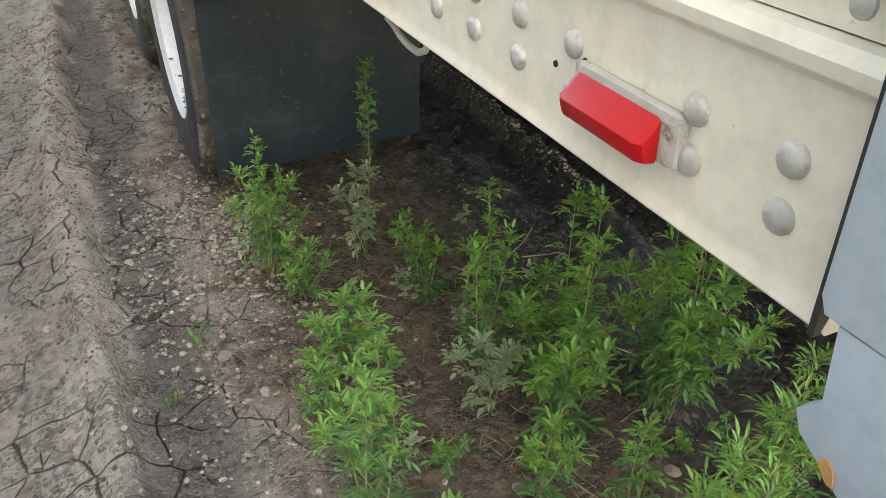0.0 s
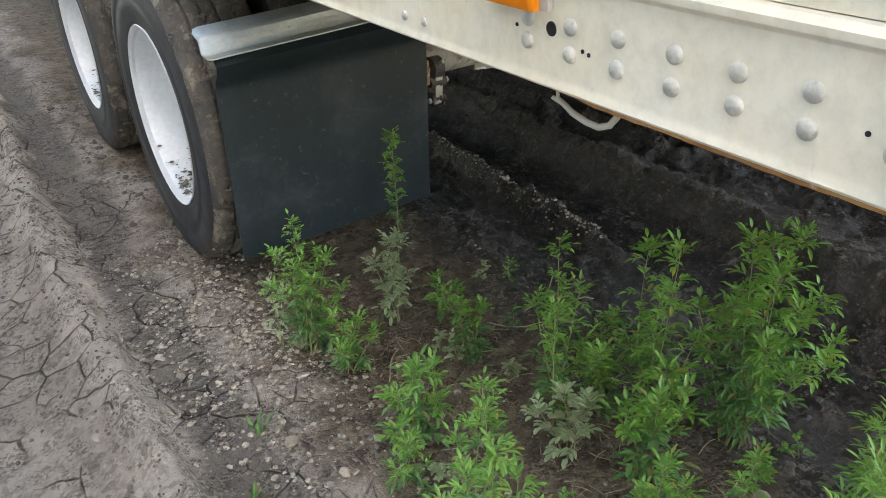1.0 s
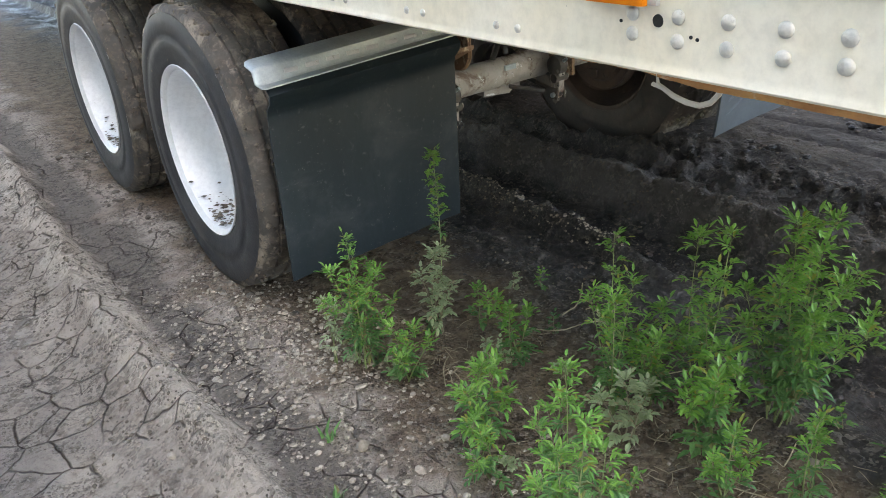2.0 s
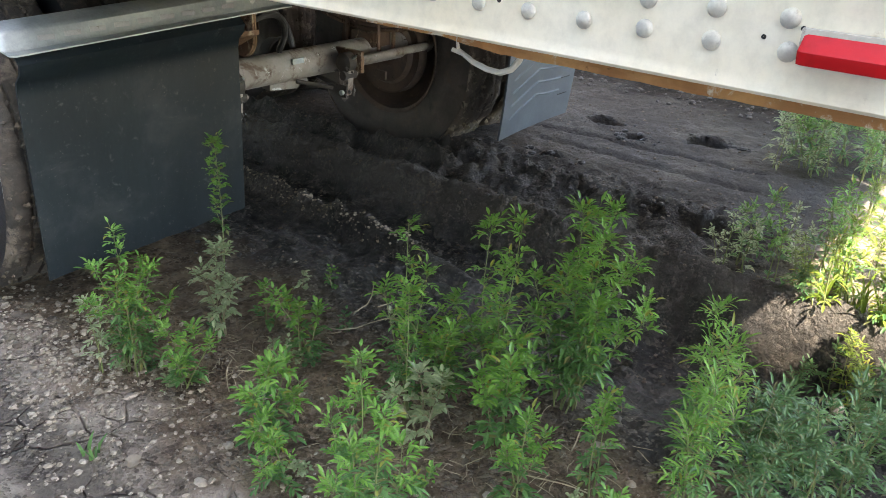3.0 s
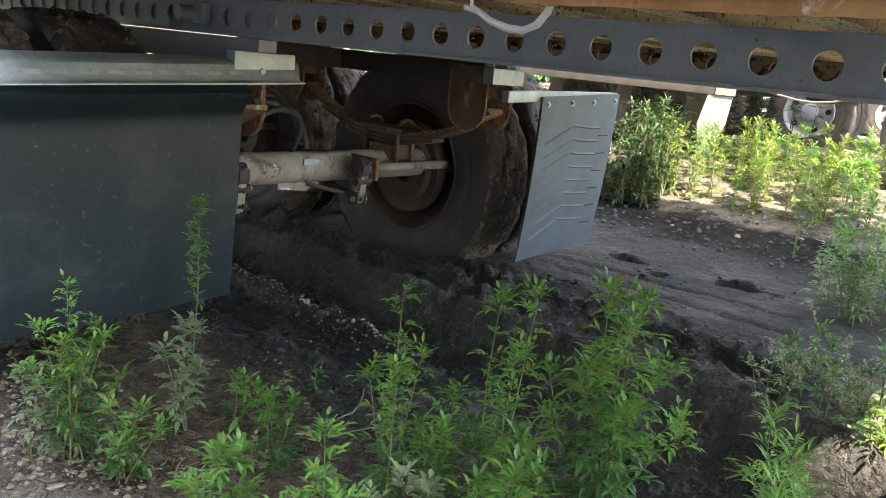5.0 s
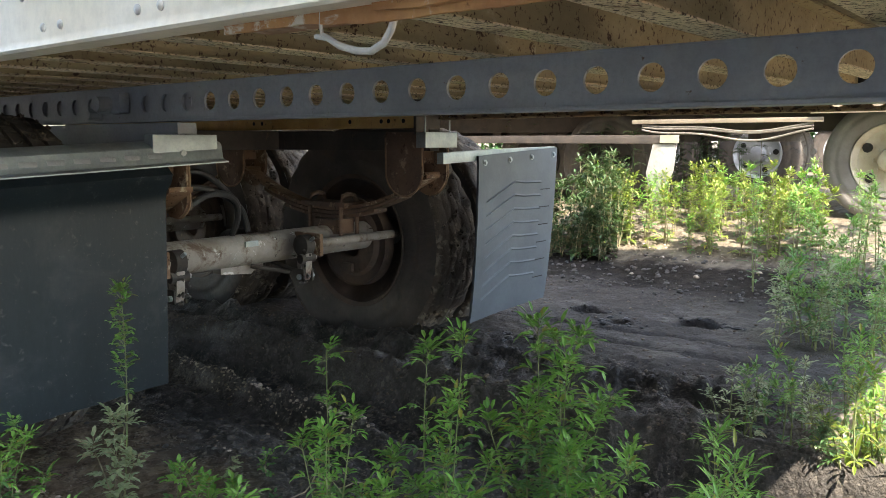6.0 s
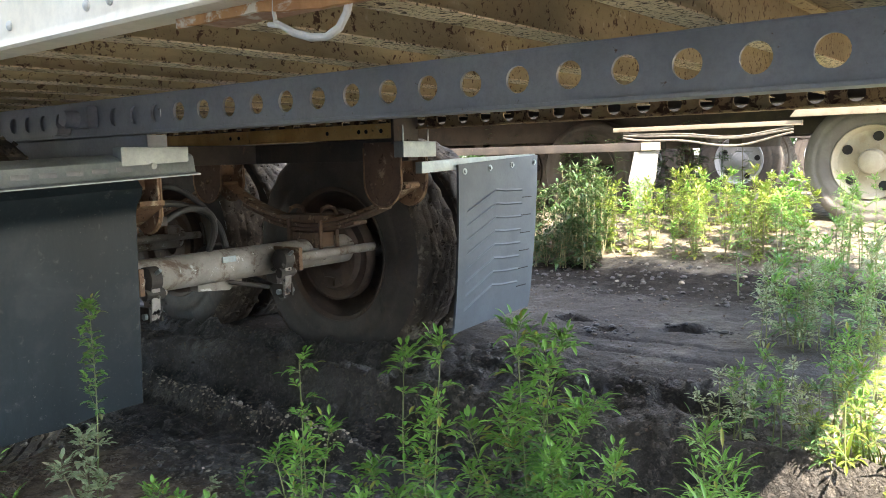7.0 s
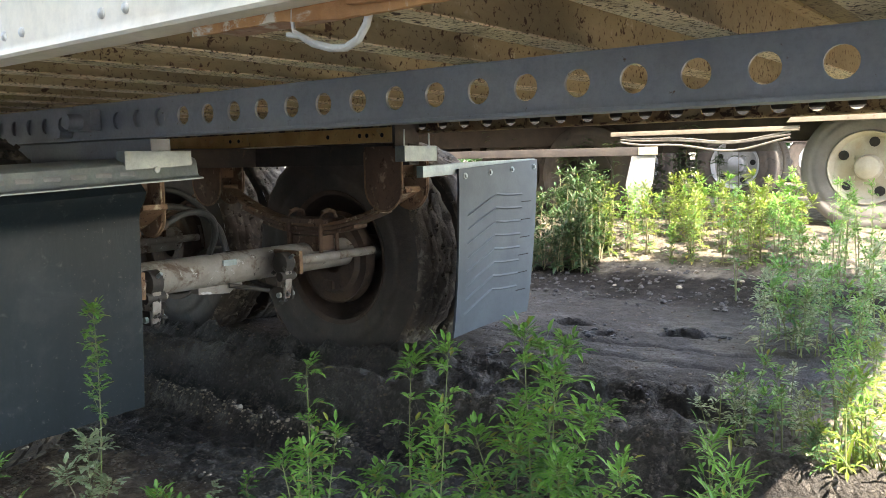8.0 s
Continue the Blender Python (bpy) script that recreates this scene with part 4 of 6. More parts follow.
def axle_set(y):
    z = 0.487
    beam = part("axle", Shape().tube([(0.36, y, z), (0.62, y, z), (1.27, y, z), (1.94, y, z), (2.20, y, z)], 0.0615, 28), M_AXLE, trailer, "dusty pale round axle beam", 0)
    part("axle_label", Shape().box(1.285, 1.345, y - 0.0645, y - 0.056, z + 0.018, z + 0.040), M_GALV, beam, "small pale metal plate", 0.001)
    for x, o in ((1.50, 1), (0.93, -1)):
        slack_adjuster(x, y - 0.15, z + 0.012, beam)
        part("camshaft", Shape().tube([(x + o * 0.02, y - 0.15, z + 0.012), (x + o * 0.52, y - 0.14, z + 0.010)], 0.0185, 12), M_AXLE, beam)
        part("cam_bracket", Shape().box(x + o * 0.055 - 0.009, x + o * 0.055 + 0.009, y - 0.19, y - 0.04, z - 0.035, z + 0.055), M_YRUST, beam, "rusty camshaft bracket", 0.004)
        part("brake_chamber", Shape().lathe([(-0.09, 0.0), (-0.09, 0.05), (-0.07, 0.075), (-0.01, 0.080), (-0.008, 0.088), (0.008, 0.088), (0.01, 0.080), (0.07, 0.075), (0.09, 0.05), (0.09, 0.0)], (x, y + 0.26, z - 0.03), 22, "y"), M_DARK, beam, "black brake chamber")
    part("chamber_bracket", Shape().prism([(1.20, 0.405), (1.34, 0.392), (1.36, 0.408), (1.40, 0.412), (1.40, 0.428), (1.20, 0.432)], "y", y - 0.02, y + 0.03), M_AXLE, beam, "", 0.003)
    part("bracket_rod", Shape().tube([(1.33, y - 0.03, 0.425), (1.45, y - 0.12, 0.395)], 0.009, 8), M_DARK, beam)
    for x in (0.70, 1.80):
        leaf_spring(x, y, 0.628)
    hoses = ([(0.80, y - 0.04, 0.655), (0.92, y - 0.08, 0.662), (1.02, y - 0.09, 0.680), (1.10, y - 0.10, 0.715), (1.19, y - 0.08, 0.713), (1.25, y - 0.06, 0.68), (1.27, y - 0.04, 0.62), (1.27, y, 0.55)],
             [(0.86, y + 0.10, 0.66), (1.05, y + 0.12, 0.69), (1.18, y + 0.12, 0.73), (1.30, y + 0.10, 0.70), (1.36, y + 0.06, 0.64), (1.37, y + 0.03, 0.55)],
             [(1.12, y + 0.30, 0.86), (1.18, y + 0.22, 0.80), (1.26, y + 0.16, 0.78), (1.40, y + 0.20, 0.70), (1.5, y + 0.25, 0.60)])
    for h in hoses:
        part("brake_hose", Shape().tube(curved(h), 0.0125, 10), M_BLACK, beam)
    part("hose_clip", Shape().box(0.99, 1.03, y - 0.115, y - 0.065, 0.668, 0.70), M_DARK, beam, "", 0.004)
    return beam


AXLES = (2.63, 3.90)
for y in AXLES:
    axle_set(y)


def tyre_shape(width, radius, rim_r, groove=0.012):
    """Tyre section with ribbed tread; x from -width/2 (outer face) to +width/2."""
    w = width / 2
    side = [(-w + 0.030, rim_r - 0.004), (-w + 0.012, rim_r + 0.012), (-w + 0.010, rim_r + 0.030), (-w + 0.004, rim_r + 0.060), (-w, rim_r + 0.085), (-w + 0.0015, rim_r + 0.088), (-w + 0.002, rim_r + 0.115), (-w + 0.0005, rim_r + 0.118), (-w + 0.005, radius - 0.045), (-w + 0.009, radius - 0.028)]
    tread = [(-w + 0.016, radius - 0.012), (-w + 0.024, radius - 0.004)]
    ribs = 5
    span = 2 * (w - 0.024)
    for i in range(ribs):
        a, b = -w + 0.024 + span * i / ribs, -w + 0.024 + span * (i + 1) / ribs
        if i:
            tread += [(a + 0.004, radius - groove), (a + 0.006, radius - 0.001)]
        if i < ribs - 1:
            tread += [(b - 0.006, radius - 0.001), (b - 0.004, radius - groove)]
    tread += [(w - 0.024, radius - 0.004), (w - 0.016, radius - 0.012)]
    return side, tread, [(-x, r) for x, r in side[::-1]]


def dual_wheel(x_out, y, z, o, R=0.492, RIM=0.288):
    """An outer and inner tyre on deep-dished rims; o is +1 where the outer face looks to -x."""
    W = 0.275
    root = empty("wheel", (0, 0, 0))
    root.parent = trailer
    tagged(root, "muddy dual truck wheel with a deep white rim")
    for i, off in enumerate((W / 2, W / 2 + 0.315)):
        c = (x_out + o * off, y, z)
        side, tread, inner = tyre_shape(W, R, RIM, 0.012 if o > 0 else 0.002)
        sh = Shape()
        sh.lathe([(o * a, r) for a, r in side], c, 72)
        sh.lathe([(o * a, r) for a, r in inner], c, 72)
        part("tyre_sidewall", sh, M_TYRE if o > 0 else M_TYRE_MUD, root, "black rubber sidewall with dried mud", 0, 50)
        tr = Shape()
        prof, n = [side[-1]] + tread + [inner[0]], 180
        for j in range(n):
            q = 2 * math.pi * j / n
            for a, r in prof:
                grip = (-0.009 if o > 0 else 0.0) if (j % 4 == 0 and abs(a) > 0.055 and r > R - 0.011) else 0.0
                lump = (0.006 if o > 0 else 0.017) * float(fbm(np.array(a * 26 + 3 + y), np.array(q * 9.0), 21 + i, 3))
                tr.v.append((c[0] + o * a, y + (r + grip + lump) * math.cos(q), z + (r + grip + lump) * math.sin(q)))
        k = len(prof)
        tr.f += [(j * k + m, j * k + m + 1, ((j + 1) % n) * k + m + 1, ((j + 1) % n) * k + m) for j in range(n) for m in range(k - 1)]
        part("tread", tr, M_TREAD if o > 0 else M_TREAD_MUD, root, "tread caked with dry mud", 0, 60)
        cake, rc = Shape(), random.Random(int(100 * y) + i + (7 if o < 0 else 0))
        for j in range(420):
            q, a, sz = rc.uniform(0, 6.283), rc.uniform(-0.128, 0.128), 0.004 + (0.009 if o > 0 else 0.012) * rc.random() ** 2
            rr_ = R - (0.012 if abs(a) > 0.115 else 0.001)
            p0 = Vector((c[0] + o * a, y + rr_ * math.cos(q), z + rr_ * math.sin(q)))
            if p0.z < 0.06:
                continue
            k0 = len(cake.v)
            for dx, dy, dz in ((1, 0, 0), (-1, 0, 0), (0, 1, 0), (0, -1, 0), (0, 0, 1), (0, 0, -1)):
                g = sz * rc.uniform(0.6, 1.3)
                cake.v.append(tuple(p0 + Vector((dx, dy, dz)) * g))
            cake.f += [tuple(k0 + m_ for m_ in t_) for t_ in ((0, 2, 4), (2, 1, 4), (1, 3, 4), (3, 0, 4), (2, 0, 5), (1, 2, 5), (3, 1, 5), (0, 3, 5))]
        tagged(part("caked_mud", cake, M_CLOD, root, "lumps of dried mud stuck to the tread", 0, 40), kind="stuff")
        # rims: the outer one is dished inwards, the inner one outwards
        x0 = x_out if i == 0 else x_out + o * (W + 0.315)
        s = o if i == 0 else -o
        barrel = [(0.016, RIM - 0.006), (0.008, RIM + 0.008), (0.011, RIM + 0.010), (0.016, RIM + 0.004), (0.024, RIM - 0.010), (0.060, RIM - 0.016), (0.090, RIM - 0.030), (0.118, RIM - 0.038), (0.145, RIM - 0.050), (0.172, RIM - 0.075), (0.186, RIM - 0.11), (0.186, 0.115), (0.180, 0.100), (0.170, 0.080), (0.168, 0.0)]
        rim = part("rim", Shape().lathe([(s * a, r) for a, r in barrel], (x0, y, z), 64), M_RIM if i == 0 else M_RIM_IN, root, "white painted deep-dish rim, muddy at the bottom" if i == 0 else "rusty inner rim", 0, 40)
        if i == 0:
            splash, rs = Shape(), random.Random(int(90 * y))
            for j in range(130):
                q = -math.pi / 2 + rs.gauss(0.12, 0.26)
                a, sz = rs.uniform(0.03, 0.125), 0.002 + 0.007 * rs.random() ** 2
                rad = RIM - 0.012 - 0.026 * a / 0.118
                p0 = Vector((x0 + s * a, y + rad * math.cos(q), z + rad * math.sin(q)))
                k0 = len(splash.v)
                for dx, dy, dz in ((1.4, 0, 0), (-1.4, 0, 0), (0, 1.4, 0), (0, -1.4, 0), (0, 0, 0.5), (0, 0, -0.5)):
                    g = sz * rs.uniform(0.6, 1.4)
                    splash.v.append(tuple(p0 + Vector((dx, dy, dz)) * g))
                splash.f += [tuple(k0 + m_ for m_ in t_) for t_ in ((0, 2, 4), (2, 1, 4), (1, 3, 4), (3, 0, 4), (2, 0, 5), (1, 2, 5), (3, 1, 5), (0, 3, 5))]
            tagged(part("mud_splash", splash, M_CLOD, rim, "dried mud inside the rim", 0, 40), kind="stuff")
            for j in range(10):
                q = 2 * math.pi * j / 10
                part("wheel_nut", Shape().lathe([(x0 + s * 0.187, 0.015), (x0 + s * 0.164, 0.015), (x0 + s * 0.162, 0.0)], (0, y + 0.14 * math.cos(q), z + 0.14 * math.sin(q)), 6), M_RIM, rim)
        else:
            drum = Shape().lathe([(x0 - o * 0.01, 0.07), (x0 - o * 0.012, 0.20), (x0 + o * -0.004, 0.208), (x0 - o * 0.06, 0.21)], (0, y, z), 48)
            drum.lathe([(x0 + o * 0.012, 0.075), (x0 + o * 0.012, 0.150), (x0 - o * 0.012, 0.165), (x0 - o * 0.012, 0.195)], (0, y, z), 40)
            part("brake_drum", drum, M_RIM_IN, root, "rusted brake drum and backing plate", 0, 40)
            for j in range(3):
                q = 0.6 + 2 * math.pi * j / 3
                part("brake_shoe", Shape().box(min(x0, x0 + o * 0.026), max(x0, x0 + o * 0.026), y + 0.12 * math.cos(q) - 0.03, y + 0.12 * math.cos(q) + 0.03, z + 0.12 * math.sin(q) - 0.02, z + 0.12 * math.sin(q) + 0.02), M_RIM_IN, root, "", 0.004)
    return root


for y in AXLES:
    dual_wheel(-0.055, y, 0.492, 1)
    dual_wheel(WIDE + 0.020, y + 0.085, 0.450, -1, 0.525, 0.298)

# mud flap on the camera's side: smooth dark rubber below a slotted galvanised bar
def bar_drop(x):
    return 0.044 * (x - 0.80)


flap = Shape()
nx, nz = 22, 26
grid = []
for j in range(nz + 1):
    for i in range(nx + 1):
        u, w = i / nx, j / nz
        x = -0.028 + 0.012 * w + u * (0.640 - 0.004 * (1 - w))
        low = 0.222 + 0.020 * u + 0.004 * float(fbm(np.array(u * 9), np.array(2.0), 31, 3))
        z = low + (0.849 + bar_drop(x) - low) * w
        y = 2.030 - 0.040 * math.exp(-(((z - bar_drop(x) - 0.818) / 0.027) ** 2)) - 0.010 * math.sin(math.pi * u) * (1 - w) + 0.006 * math.sin(3.0 * u + 2 * w)
        grid.append((x, y, z))
k = nx + 1
front = [(j * k + i, j * k + i + 1, (j + 1) * k + i + 1, (j + 1) * k + i) for j in range(nz) for i in range(nx)]
flap.add(grid, front)
flap.add([(x, y + 0.007, z) for x, y, z in grid], front)
m = k * (nz + 1)
edge = [i for i in range(k)] + [j * k + nx for j in range(1, nz + 1)] + [nz * k + i for i in range(nx - 1, -1, -1)] + [j * k for j in range(nz - 1, 0, -1)]
flap.f += [(a, b, b + m, a + m) for a, b in zip(edge, edge[1:] + edge[:1])]
mud_flap = part("mud_flap", flap, M_FLAP, trailer, "large smooth dark rubber mud flap, dusty and scuffed")
bar = Shape()
prof = [(2.000, 0.850), (2.022, 0.8545), (2.026, 0.861), (2.032, 0.895), (2.040, 0.903), (2.090, 0.915), (2.094, 0.911), (2.044, 0.898), (2.036, 0.893), (2.030, 0.858), (2.026, 0.8505), (2.000, 0.846)]
rows, ends = [], [(-0.040, 0.72), (-0.034, 0.92), (-0.02, 1.0), (0.30, 1.0), (0.812, 1.0)]
for x, g in ends:
    rows += [(x, 2.045 + (y - 2.045) * g, 0.88 + (z - 0.88) * g + bar_drop(x)) for y, z in prof]
k = len(prof)
bar.add(rows, [(j * k + i, j * k + (i + 1) % k, (j + 1) * k + (i + 1) % k, (j + 1) * k + i) for j in range(len(ends) - 1) for i in range(k)] + [tuple(range(k)), tuple(range(len(rows) - 1, len(rows) - k - 1, -1))])
flap_bar = part("flap_bar", bar, M_GALV, mud_flap, "galvanised steel bar with pressed slots", 0.0008)
for i in range(9):
    x = 0.05 + 0.066 * i
    d = bar_drop(x + 0.021)
    part("slot", Shape().prism([(2.0265, 0.8685 + d), (2.0286, 0.8805 + d), (2.0310, 0.8805 + d), (2.0290, 0.8685 + d)], "x", x, x + 0.042), M_RAIL, flap_bar, "", 0.0006)
part("flap_bracket", Shape().box(0.595, 0.796, 2.030, 2.072, 0.857, 0.924), M_GALV, mud_flap, "pale galvanised square sleeve", 0.003)
part("bracket_bolt", Shape().lathe([(2.0335, 0.009), (2.026, 0.009), (2.025, 0.0)], (0.685, 0, 0.874), 8, "y"), M_GALV, mud_flap)

# far mud flap: thick grey rubber with pressed chevrons, four bolts and side slots
far_flap = Shape()
grid = []
for j in range(nz + 1):
    for i in range(nx + 1):
        u, w = i / nx, j / nz
        low = 0.188 + 0.022 * u
        z = low + (0.848 + 0.030 * u - low) * w
        x = 1.900 + 0.055 * w ** 0.7 + u * (0.545 + 0.040 * w)
        y = 1.963 + 0.012 * math.sin(math.pi * u) * (1 - 0.5 * w) - 0.03 * (1 - w) * w
        grid.append((x, y, z))
k = nx + 1
far_flap.add(grid, front)
far_flap.add([(x, y + 0.010, z) for x, y, z in grid], front)
far_flap.f += [(a, b, b + m, a + m) for a, b in zip(edge, edge[1:] + edge[:1])]
flap_far = part("mud_flap", far_flap, M_FLAP2, trailer, "grey rubber mud flap with pressed chevron pattern")


def on_flap(u, w):
    low = 0.188 + 0.022 * u
    return (1.900 + 0.055 * w ** 0.7 + u * (0.545 + 0.040 * w), 1.963 + 0.012 * math.sin(math.pi * u) * (1 - 0.5 * w) - 0.03 * (1 - w) * w, low + (0.848 + 0.030 * u - low) * w)


for i in range(8):
    w = 0.12 + 0.085 * i
    pts = [(0.10, w), (0.28, w + 0.05), (0.46, w + 0.10), (0.58, w + 0.085), (0.80, w + 0.072)]
    s = Shape()
    for a, b in zip(pts, pts[1:]):
        (xa, ya, za), (xb, yb, zb) = on_flap(*a), on_flap(*b)
        s.add([(xa, ya - 0.0005, za - 0.005), (xb, yb - 0.0005, zb - 0.005), (xb, yb - 0.0045, zb), (xa, ya - 0.0045, za), (xa, ya - 0.0005, za + 0.006), (xb, yb - 0.0005, zb + 0.006)],
              [(0, 1, 2, 3), (3, 2, 5, 4)])
    part("chevron", s, M_FLAP2, flap_far)
for i in range(6):
    x, y, z = on_flap(0.875, 0.16 + 0.115 * i)
    part("slot", Shape().box(x - 0.045, x + 0.030, y - 0.003, y - 0.0008, z - 0.002, z + 0.002), M_HOLE, flap_far)
for u in (0.07, 0.38, 0.66, 0.95):
    x, y, z = on_flap(u, 0.955)
    part("flap_bolt", Shape().lathe([(y - 0.0005, 0.013), (y - 0.003, 0.013), (y - 0.0032, 0.008), (y - 0.009, 0.007), (y - 0.0095, 0.0)], (x, 0, z), 10, "y"), M_GALV, flap_far)
part("flap_bar", Shape().prism([(1.752, 0.820), (1.752, 0.862), (2.0, 0.872), (2.545, 0.882), (2.545, 0.872), (2.0, 0.830)], "y", 1.978, 2.010), M_GALV, flap_far, "pale galvanised bar", 0.002)
part("flap_bracket", Shape().box(1.690, 1.880, 2.012, 2.06, 0.881, 0.939), M_GALV, flap_far, "", 0.003)
for x in (1.715, 1.86):
    part("u_bolt", Shape().tube([(x, 2.035, 0.93), (x, 2.035, 1.0)], 0.003, 6), M_GALV, flap_far)
part("hanger_strap", Shape().box(1.70, 1.84, 2.066, 2.08, 0.93, 1.06), M_DARK, trailer, "", 0.002)


# ---- the next trailers in the row ----
def yard_wheel(parent, x, y, z, tyre_m, rim_m, R=0.50, k=1.0):
    """A dusty outer wheel facing -x with a dished disc, hand holes, hub and nuts."""
    side, tread, inner = tyre_shape(0.28, R, 0.288 * k)
    c = (x + 0.14, y, z)
    root = part("tyre", Shape().lathe(side + tread + inner, c, 56), tyre_m, parent, "dusty truck tyre", 0, 50)
    disc = [(0.0, 0.292), (-0.006, 0.286), (0.004, 0.276), (0.02, 0.265), (0.05, 0.25), (0.062, 0.21), (0.052, 0.16), (0.05, 0.105), (0.03, 0.098), (0.0, 0.09), (-0.01, 0.07), (-0.015, 0.0)]
    rim = part("rim", Shape().lathe([(a + 0.01, r * k) for a, r in disc], (x, y, z), 48), rim_m, root, "painted steel rim with round hand holes", 0, 40)
    for j in range(5):
        q = 2 * math.pi * j / 5 + 0.5
        hole = Shape().lathe([(x + 0.060, 0.032), (x + 0.054, 0.034), (x + 0.0535, 0.0)], (0, y + 0.205 * k * math.cos(q), z + 0.205 * k * math.sin(q)), 12)
        part("hand_hole", hole, M_HOLE, rim)
    for j in range(10):
        q = 2 * math.pi * j / 10
        part("wheel_nut", Shape().lathe([(x + 0.06, 0.014), (x + 0.04, 0.014), (x + 0.039, 0.0)], (0, y + 0.135 * k * math.cos(q), z + 0.135 * k * math.sin(q)), 6), rim_m, rim)
    return root


def yard_trailer(x, y0, y1, base, label, wheels, tyre_m, rim_m, R=0.50, k=1.0, rail_m=M_DARK, inset=0.0):
    root = empty("semi_trailer")
    tagged(root, label, "trailer", "trailers parked in a row")
    part("side_wall", Shape().box(x, x + 0.04, y0, y1, base + 1.12, base + 3.95), M_WHITE, root)
    part("side_wall", Shape().box(x + 2.52, x + 2.56, y0, y1, base + 1.12, base + 3.95), M_WHITE, root)
    part("rear_wall", Shape().box(x + 0.041, x + 2.519, y0, y0 + 0.04, base + 1.12, base + 3.95), M_WHITE, root)
    part("front_wall", Shape().box(x + 0.041, x + 2.519, y1 - 0.04, y1, base + 1.12, base + 3.95), M_WHITE, root)
    part("roof", Shape().box(x, x + 2.56, y0, y1, base + 3.951, base + 4.0), M_WHITE, root)
    part("floor_deck", Shape().box(x + 0.05, x + 2.5, y0 + 0.05, y1 - 0.05, base + 1.02, base + 1.119), M_DARK, root)
    part("side_rail", Shape().box(x - 0.012, x + 0.03, y0, y1, base + 0.80, base + 1.119), rail_m, root, "side rail in a dark colour", 0.003)
    for y in wheels:
        part("axle", Shape().tube([(x + 0.2, y, base + R), (x + 2.4, y, base + R)], 0.06, 12), M_DARK, root)
        yard_wheel(root, x + inset, y, base + R, tyre_m, rim_m, R, k)
        yard_wheel(root, x + inset + 0.33, y, base + R, tyre_m, rim_m, R, k)
    return root


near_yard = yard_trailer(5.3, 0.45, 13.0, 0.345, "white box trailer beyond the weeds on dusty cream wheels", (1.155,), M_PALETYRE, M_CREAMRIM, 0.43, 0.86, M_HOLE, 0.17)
# wheels coloured dark for shade; the pair behind is added to fill it
yard_wheel(near_yard, 5.62, 3.34, 0.73, M_TYRE_MUD, M_DARK, 0.43, 0.86)
for x in (5.9, 6.23):
    yard_wheel(near_yard, x, 4.22, 0.73, M_TYRE_MUD, M_DARK, 0.43, 0.86)
for x in (5.80, 6.95):
    part("chassis_beam", Shape().box(x, x + 0.09, 0.62, 12.5, 0.985, 1.36), M_DARK, near_yard, "dark chassis beam", 0.004)
for i in range(9):
    part("chassis_tie", Shape().box(5.89, 6.95, 0.9 + 0.62 * i, 1.0 + 0.62 * i, 0.90, 1.05), M_DARK, near_yard)
part("under_rail", Shape().box(5.26, 5.287, 1.54, 2.93, 1.035, 1.068), M_DULLCREAM, near_yard, "cream steel side bar", 0.003)
part("fender", Shape().prism([(0.50, 1.09), (1.62, 1.09), (1.56, 1.165), (0.50, 1.18)], "x", 5.24, 5.286), M_DULLCREAM, near_yard, "white fender edge", 0.004)
part("bumper_bar", Shape().box(5.23, 5.255, 2.58, 5.2, 0.885, 0.95), M_DARK, near_yard, "dark steel bar with a pale end", 0.004)
part("bar_end", Shape().box(5.222, 5.2295, 2.53, 2.68, 0.89, 0.95), M_CREAMRIM, near_yard)
part("mud_flap", Shape().prism([(2.55, 0.884), (2.74, 0.884), (2.79, 0.66), (2.74, 0.44), (2.66, 0.45), (2.57, 0.68)], "x", 5.234, 5.246), M_PALEPLASTIC, near_yard, "pale grey plastic mud flap in the sun", 0.002)
for dz, sag in ((0.0, 0.04), (0.02, 0.05), (-0.02, 0.07)):
    pts = [(5.275, 1.6 + 1.25 * u, 1.01 + dz - sag * math.sin(math.pi * u) * (1 + 0.5 * math.sin(7 * u))) for u in np.linspace(0, 1, 14).tolist()]
    part("cable", Shape().tube(pts, 0.008, 6), M_CABLE, near_yard, "sagging dusty cable")
yard_trailer(9.25, 1.8, 14.0, 0.25, "white box trailer further along the row", (3.25, 4.50), M_TYRE_MUD, M_RAIL)
yard_trailer(14.0, 1.0, 14.0, 0.25, "white box trailer at the end of the row", (3.4, 4.7), M_TYRE_MUD, M_RAIL)


# ---- weeds ----
def leaflet(s, base, way, up, length, width, droop):
    """A lance-shaped leaflet, folded along its rib and bent down towards the tip."""
    side = way.cross(up)
    side = side.normalized() if side.length > 1e-4 else Vector((1, 0, 0))
    nrm = side.cross(way).normalized()
    k = len(s.v)
    a = base + way * length * 0.36 - nrm * droop * length * 0.08
    b = base + way * length * 0.74 - nrm * droop * length * 0.36
    fold = nrm * width * 0.35
    s.v += [tuple(base), tuple(a + side * width + fold), tuple(a), tuple(a - side * width + fold), tuple(b + side * width * 0.74 + fold), tuple(b), tuple(b - side * width * 0.74 + fold), tuple(base + way * length * 0.97 - nrm * droop * length * 0.72)]
    s.f += [(k, k + 1, k + 2), (k, k + 2, k + 3), (k + 1, k + 4, k + 5, k + 2), (k + 2, k + 5, k + 6, k + 3), (k + 4, k + 7, k + 5), (k + 5, k + 7, k + 6)]


